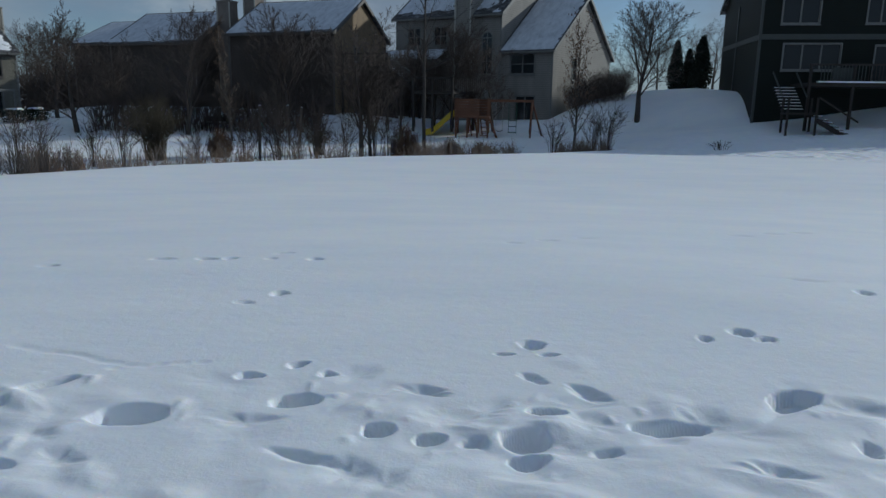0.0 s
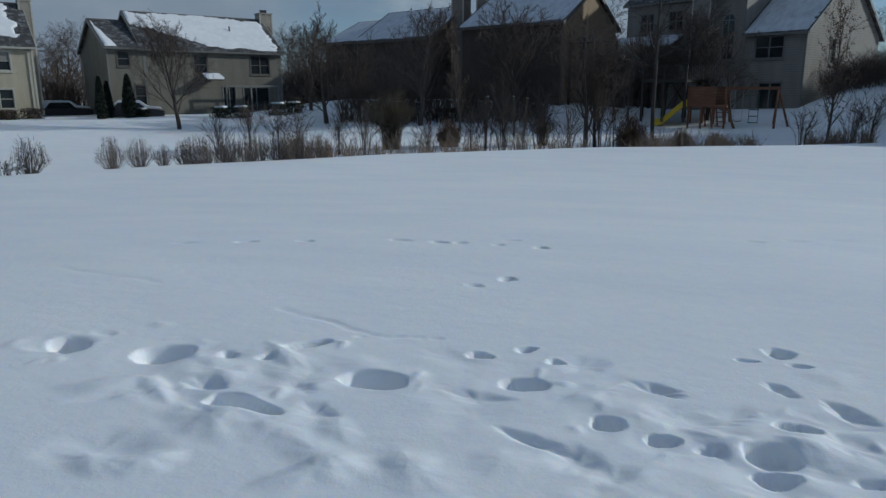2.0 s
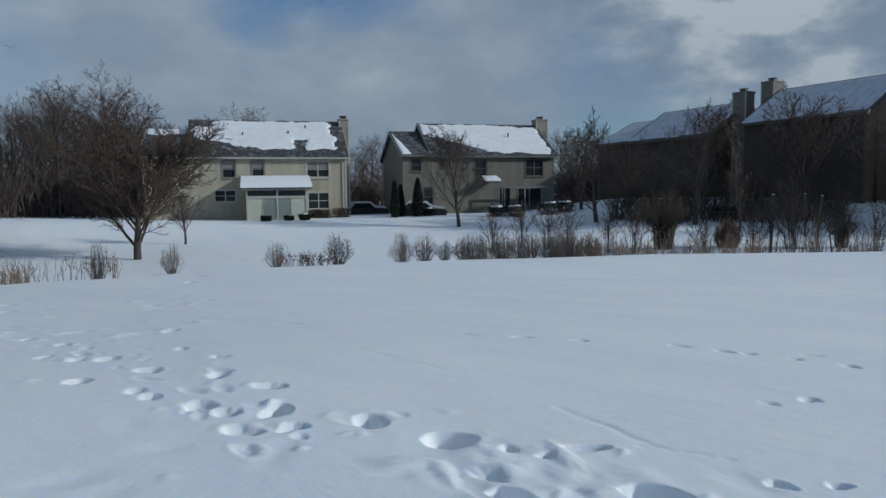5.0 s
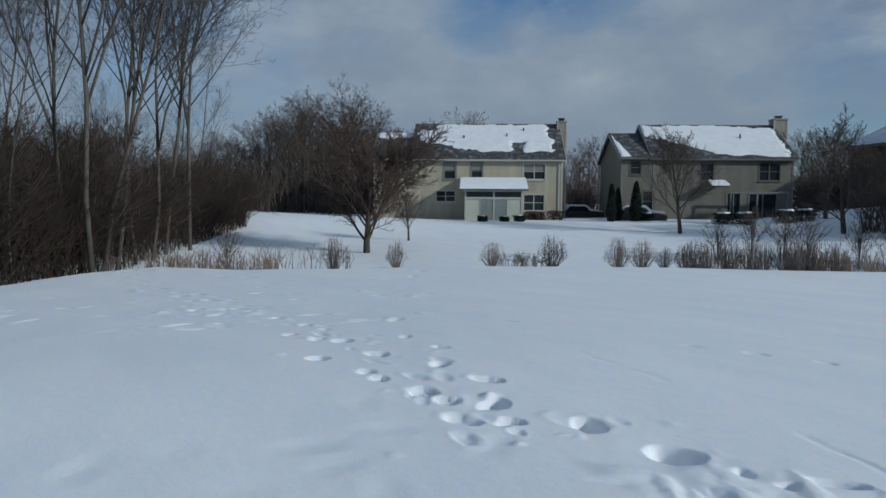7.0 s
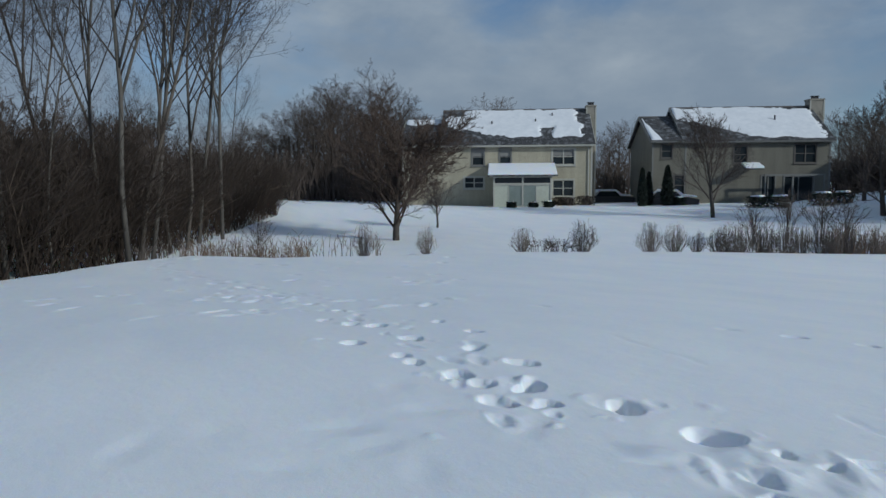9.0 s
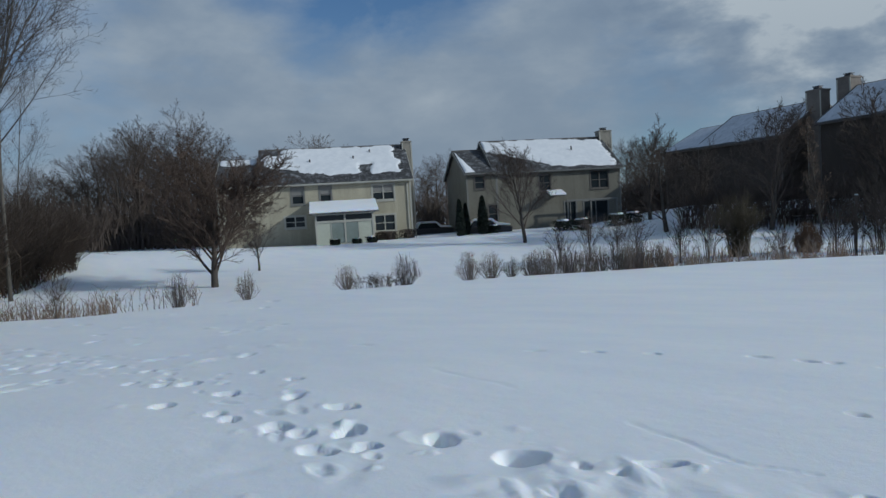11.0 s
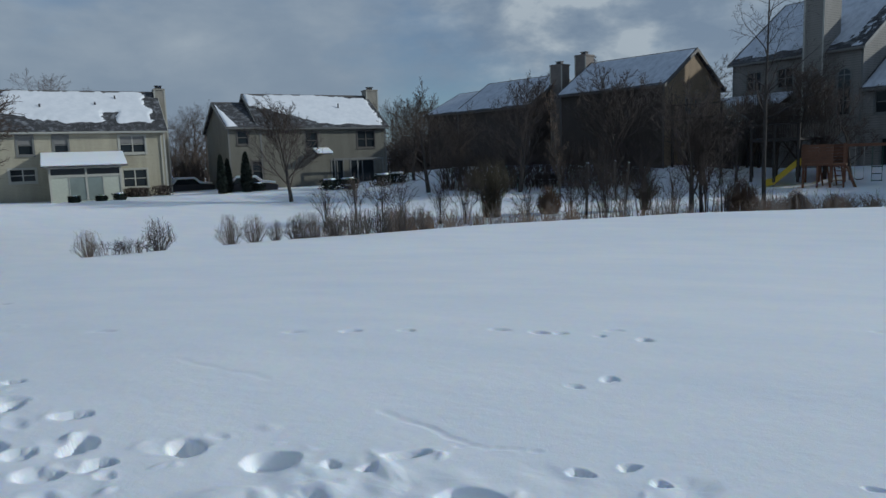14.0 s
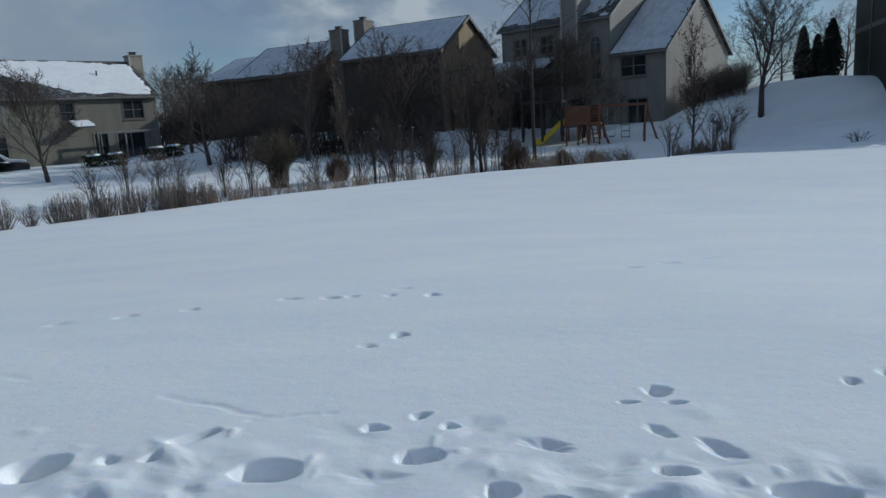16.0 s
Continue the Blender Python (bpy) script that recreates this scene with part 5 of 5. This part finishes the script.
for i, (a, k) in enumerate(((53.4, 0.85), (48.6, 1.05), (43.2, 1.0), (41.4, 0.95), (39.7, 0.7), (38.2, 0.8), (37.4, 0.95), (35.0, 1.0), (33.3, 0.9), (32.4, 0.95), (31.2, 1.0), (30.3, 0.95), (66.6, 0.8), (61.4, 0.7),
                            (36.6, 0.9), (29.2, 1.0), (27.6, 0.9))):
    shrub(VASE[i % 3], edge_at(a, 0.35), i * 77, k * 0.74, "grey-brown leafless shrub poking out of the snow", "shrubs along the field's edge", sz=1.0 if a < 60 else 1.3)
for a in (52.2, 50.8, 50.0):
    shrub(SPRAWL, edge_at(a, 0.3), a * 90, 0.72, "low sprawling bare shrub with snow round it", "shrubs along the field's edge")
shrub(SPRAWL, at(-22.3, 27.5), 40, 0.8, "small bare tuft of twigs on a snowy lawn")
shrub(BROOM, at(21.9, 26), 0, 1.0, "dense olive-brown bare bush before dark houses")
shrub(BROOM, at(9.6, 28), 50, 0.6, "dense brown bare bush at the field's edge")
shrub(BALL, at(17.2, 27), 0, 0.95, "dense round russet bush at the field's edge")
shrub(BALL, at(2.6, 25.5), 80, 1.15, "dense russet bush beside a birch")
shrub(BALL, at(-1.2, 24.5), 10, 0.8, "dense russet bush below a play set")
shrub(BALL, at(-3.6, 24.5), 120, 0.7, "dense tan bush below a play set")
for i, (a, dr, k) in enumerate(((29.5, 8, 0.9), (26.2, 7.5, 0.85), (24.2, 7.0, 1.0), (15.4, 5.0, 1.0), (14.2, 6.0, 1.1), (12.6, 5.0, 1.2), (11.2, 4.5, 0.95), (9.8, 5.5, 1.25), (7.6, 5.0, 1.0), (3.9, 4.0, 1.1), (5.0, 6.0, 1.2),
                                (18.8, 4.0, 0.8), (74.9, 1.0, 0.55), (-12.6, 4.0, 1.0), (-13.6, 4.0, 1.2), (-9.5, 5.0, 0.9), (33.2, 10, 1.0), (35.5, 9, 0.8), (31.0, 9.5, 1.0))):
    shrub(STEMS[i % 3], edge_at(a, dr), i * 61, k, "bare many-stemmed shrub in the snow", "bare shrubs behind the edge")
shrub(BIGSTEM, at(12.8, 27), 100, 0.55, "many-stemmed bare shrub at the field's edge", name="tall_shrub")
# leaf-keeping small trees
def keeper(where, h, w, n, mat, seed, label, bark):
    r_ = random.Random(seed)
    t = base("tree", Matrix.Translation(where) @ Matrix.Scale(size_at(where), 4), label, "tree")
    m = (M(), M())
    limb(m, r_, Vector((0, 0, -0.2)), Vector((0.02, 0, 1)), h, 0.06, 0, {**BASE, "levels": 2, "kids": (26, 5, 0), "angle": (28, 35), "ratio": (0.16 + 0.12 * w, 0.5), "thin": 0.007, "up": 0.12, "from": (0.12, 0.2), "taper0": 0.9})
    part("trunk", m[0], bark, t)
    part("crown", m[1], bark, t)
    pts = [Vector(p) for p in m[1].v]
    leaves = leafy(M(), r_, n, lambda: r_.choice(pts) + Vector((r_.gauss(0, 0.05), r_.gauss(0, 0.05), r_.gauss(0, 0.06))), 0.05)
    part("leaves", leaves, mat, t, "withered clinging leaves")


keeper(at(16.3, 36), 5.3, 0.5, 1500, DRY, 5, "narrow columnar tree with withered leaves", BARK)
keeper(at(-11.1, 30), 4.9, 1.7, 1500, RUST, 6, "slender young tree with few russet leaves", BARK)


def column_evergreen(where, h, w, seed, label):
    r_ = random.Random(seed)
    t = base("evergreen", Matrix.Translation(where) @ Matrix.Scale(size_at(where), 4), label, "evergreen tree", "column evergreens")
    part("trunk", M().tube([Vector((0, 0, -0.2)), Vector((0, 0, h * 0.9))], [0.07, 0.02], 6), BARK_DARK, t)

    def shape():
        z = r_.random() ** 0.8
        rr = w / 2 * (min(1, 0.55 + z * 2.2) * (1 - z) ** 0.62 + 0.02) * r_.uniform(0.2, 1.08)
        a = r_.uniform(0, 6.28)
        return Vector((math.cos(a) * rr, math.sin(a) * rr, z * h))
    part("foliage", leafy(M(), r_, 4200, shape, 0.06 + 0.026 * h), EVERGREEN, t)


for a, r, h, w in ((43.6, 58, 3.0, 0.9), (43.1, 59.5, 2.7, 0.8), (41.7, 59, 3.2, 1.15), (-18.5, 66, 4.2, 1.6), (-20.3, 66, 4.5, 2.2), (-19.4, 68, 3.6, 1.5)):
    column_evergreen(at(a, r), h, w, int(h * 10), "dark columnar evergreen standing in snow")
for i, (a, r, k) in enumerate(((35.2, 56, 1.0), (33.7, 55.5, 1.05), (30.9, 56, 1.1), (29.6, 57, 1.0), (40.9, 60, 0.8), (54.0, 57, 0.55), (52.2, 57, 0.5), (51.0, 57, 0.6), (49.5, 61, 0.9), (48.0, 61.5, 1.0), (50.0, 61.6, 0.9))):
    r_ = random.Random(200 + i)
    s = base("hedge_shrub", Matrix.Translation(at(a, r)) @ Matrix.Scale(size_at(at(a, r)), 4), "dark clipped shrub with snow caught on top", "shrub", "clipped shrubs by the houses")
    part("foliage", leafy(M(), r_, 700, lambda: Vector((r_.uniform(-1, 1) * 0.75 * k, r_.uniform(-1, 1) * 0.5 * k, r_.uniform(0.0, 0.8) * k)), 0.10), EVERGREEN if i < 8 else TWIG_DARK, s)
    if i < 8:
        top = M()
        top.prism([(-0.45 * k, 0.76 * k), (0.45 * k, 0.76 * k), (0.3 * k, 0.9 * k), (-0.3 * k, 0.88 * k)], "y", -0.3 * k, 0.3 * k)
        part("snow_cap", top, SNOW, s)


# ---- play set ----
def play_set():
    p = at(-1.4, 41)
    zb = at(-4, 41).z
    s = base("play_set", pose(p.x, p.y, zb, 0, 0, -6) @ Matrix.Scale(size_at(p), 4), "cedar play set with yellow slide, fort and swing beam", "play set")
    for x in (0.1, 0.75, 1.35, 1.95):
        for y in (0.0, 1.5):
            part("post", M().box(x - 0.05, x + 0.05, y - 0.05, y + 0.05, -0.3, 1.35 if x in (0.75, 1.35) else 2.25), CEDAR, s)
    part("platform", M().box(0.0, 2.05, -0.08, 1.6, 1.12, 1.22), CEDAR, s)
    for i in range(6):
        part("board", M().box(0.0, 1.45, -0.09, -0.055, 1.24 + i * 0.165, 1.385 + i * 0.165), CEDAR, s)
        part("board", M().box(0.0, 2.05, 1.56, 1.60, 1.24 + i * 0.165, 1.385 + i * 0.165), CEDAR, s)
    for i in range(5):
        part("rung", M().box(1.5, 1.95, -0.10, -0.06, 0.1 + i * 0.24, 0.15 + i * 0.24), CEDAR, s)
    for i in range(4):
        part("brace", M().prism([(0.95 + i * 0.32, 0.0), (1.03 + i * 0.32, 0.0), (0.88 + i * 0.32, 1.1), (0.80 + i * 0.32, 1.1)], "y", 0.7, 0.78), CEDAR, s)
    part("slope_board", M().prism([(2.0, 1.1), (2.1, 1.1), (2.55, 0.0), (2.4, 0.0)], "y", 0.0, 0.15), CEDAR, s)
    part("swing_beam", M().box(2.05, 4.6, 0.72, 0.84, 2.05, 2.2), CEDAR, s)
    for dx, dy in ((-0.1, -0.9), (-0.1, 0.9), (0.75, 0.0)):
        part("leg", M().tube([Vector((4.5, 0.78, 2.1)), Vector((4.5 + dx, 0.78 + dy, -0.3))], [0.06, 0.06], 5), CEDAR, s)
    # slide with raised sides
    for a, b, mt in ((-0.34, 0.34, 0.02), (-0.40, -0.34, 0.3), (0.34, 0.40, 0.3)):
        part("slide" if mt < 0.1 else "slide_edge", M().prism([(0.05, 1.18), (-0.25, 1.12), (-1.35, 0.12), (-1.75, 0.05), (-1.75, 0.12 + mt), (-1.32, 0.2 + mt), (-0.22, 1.2 + mt), (0.05, 1.25 + mt)], "y", 0.75 + a, 0.75 + b), YELLOW, s)
    # trapeze ladder and swing
    for x in (3.15, 3.6):
        part("rope", M().tube([Vector((x, 0.78, 2.05)), Vector((x, 0.78, 0.25))], [0.015, 0.015], 4), GREEN_BAR, s)
    for z in (0.3, 0.65, 1.0):
        part("bar", M().tube([Vector((3.13, 0.78, z)), Vector((3.62, 0.78, z))], [0.025, 0.025], 5), GREEN_BAR, s)
    for x in (2.4, 2.8):
        part("swing_rope", M().tube([Vector((x, 0.78, 2.05)), Vector((x, 0.78, 0.4))], [0.01, 0.01], 4), ROPE, s)
    part("swing_seat", M().prism([(2.38, 0.42), (2.5, 0.34), (2.7, 0.34), (2.82, 0.42), (2.82, 0.45), (2.7, 0.38), (2.5, 0.38), (2.38, 0.45)], "y", 0.7, 0.86), METAL, s)


play_set()


def wooden_post(where, h, lean):
    p = base("wooden_post", Matrix.Translation(where) @ pose(0, 0, 0, 0, lean, 20) @ Matrix.Scale(size_at(where), 4), "weathered thin wooden post standing in snow", "post", "wooden posts")
    part("shaft", M().prism([(-0.05, -0.04), (0.04, -0.05), (0.05, 0.04), (-0.04, 0.05)], "z", -0.3, h), BARK, p)
    part("snow_cap", M().prism([(-0.045, -0.04), (0.04, -0.045), (0.045, 0.04), (-0.04, 0.045)], "z", h, h + 0.03), SNOW, p)


for a, r, h, lean in ((14.2, 26.5, 1.9, 1.5), (11.9, 33.0, 1.8, -1.0), (11.1, 31.5, 1.75, 4.0)):
    wooden_post(at(a, r), h, lean)


def bench(where, turn):
    b = base("garden_bench", Matrix.Translation(where) @ pose(0, 0, 0, 0, 0, turn) @ Matrix.Scale(size_at(where), 4), "dark garden bench standing in snow", "bench")
    part("seat", M().box(-0.8, 0.8, -0.25, 0.25, 0.40, 0.46), DECK, b)
    part("backrest", M().box(-0.8, 0.8, 0.22, 0.27, 0.55, 0.85), DECK, b)
    for x in (-0.72, 0.66):
        part("leg", M().box(x, x + 0.06, -0.25, -0.19, -0.2, 0.4), DECK, b)
        part("leg", M().box(x, x + 0.06, 0.21, 0.27, -0.2, 0.85), DECK, b)


bench(at(17.6, 45), -10)


def parked_car(where, turn):
    """A car under snow between two houses."""
    c = base("parked_car", Matrix.Translation(where - Vector((0, 0, 0.35))) @ pose(0, 0, 0, 0, 0, turn), "dark parked car buried under snow", "car")
    part("body", M().prism([(-2.1, 0.3), (2.1, 0.3), (2.15, 0.8), (1.3, 0.95), (-2.0, 0.95), (-2.15, 0.8)], "y", -0.85, 0.85), METAL, c)
    part("cabin", M().prism([(-1.6, 0.95), (0.8, 0.95), (0.3, 1.45), (-1.2, 1.45)], "y", -0.75, 0.75), GLASS, c)
    part("snow_cover", M().prism([(-1.65, 1.0), (-1.25, 1.455), (0.3, 1.455), (0.8, 1.0), (2.0, 0.95), (1.9, 1.08), (0.9, 1.2), (0.35, 1.62), (-1.2, 1.64), (-1.75, 1.2)], "y", -0.72, 0.72), SNOW, c)
    for x in (-1.35, 1.35):
        for y in (-0.86, 0.70):
            part("wheel", M().tube([Vector((x, y, 0.3)), Vector((x, y + 0.16, 0.3))], [0.32, 0.32], 12), METAL, c)


parked_car(at(46.0, 70), 60)
parked_car(at(41.3, 61.5), 40)
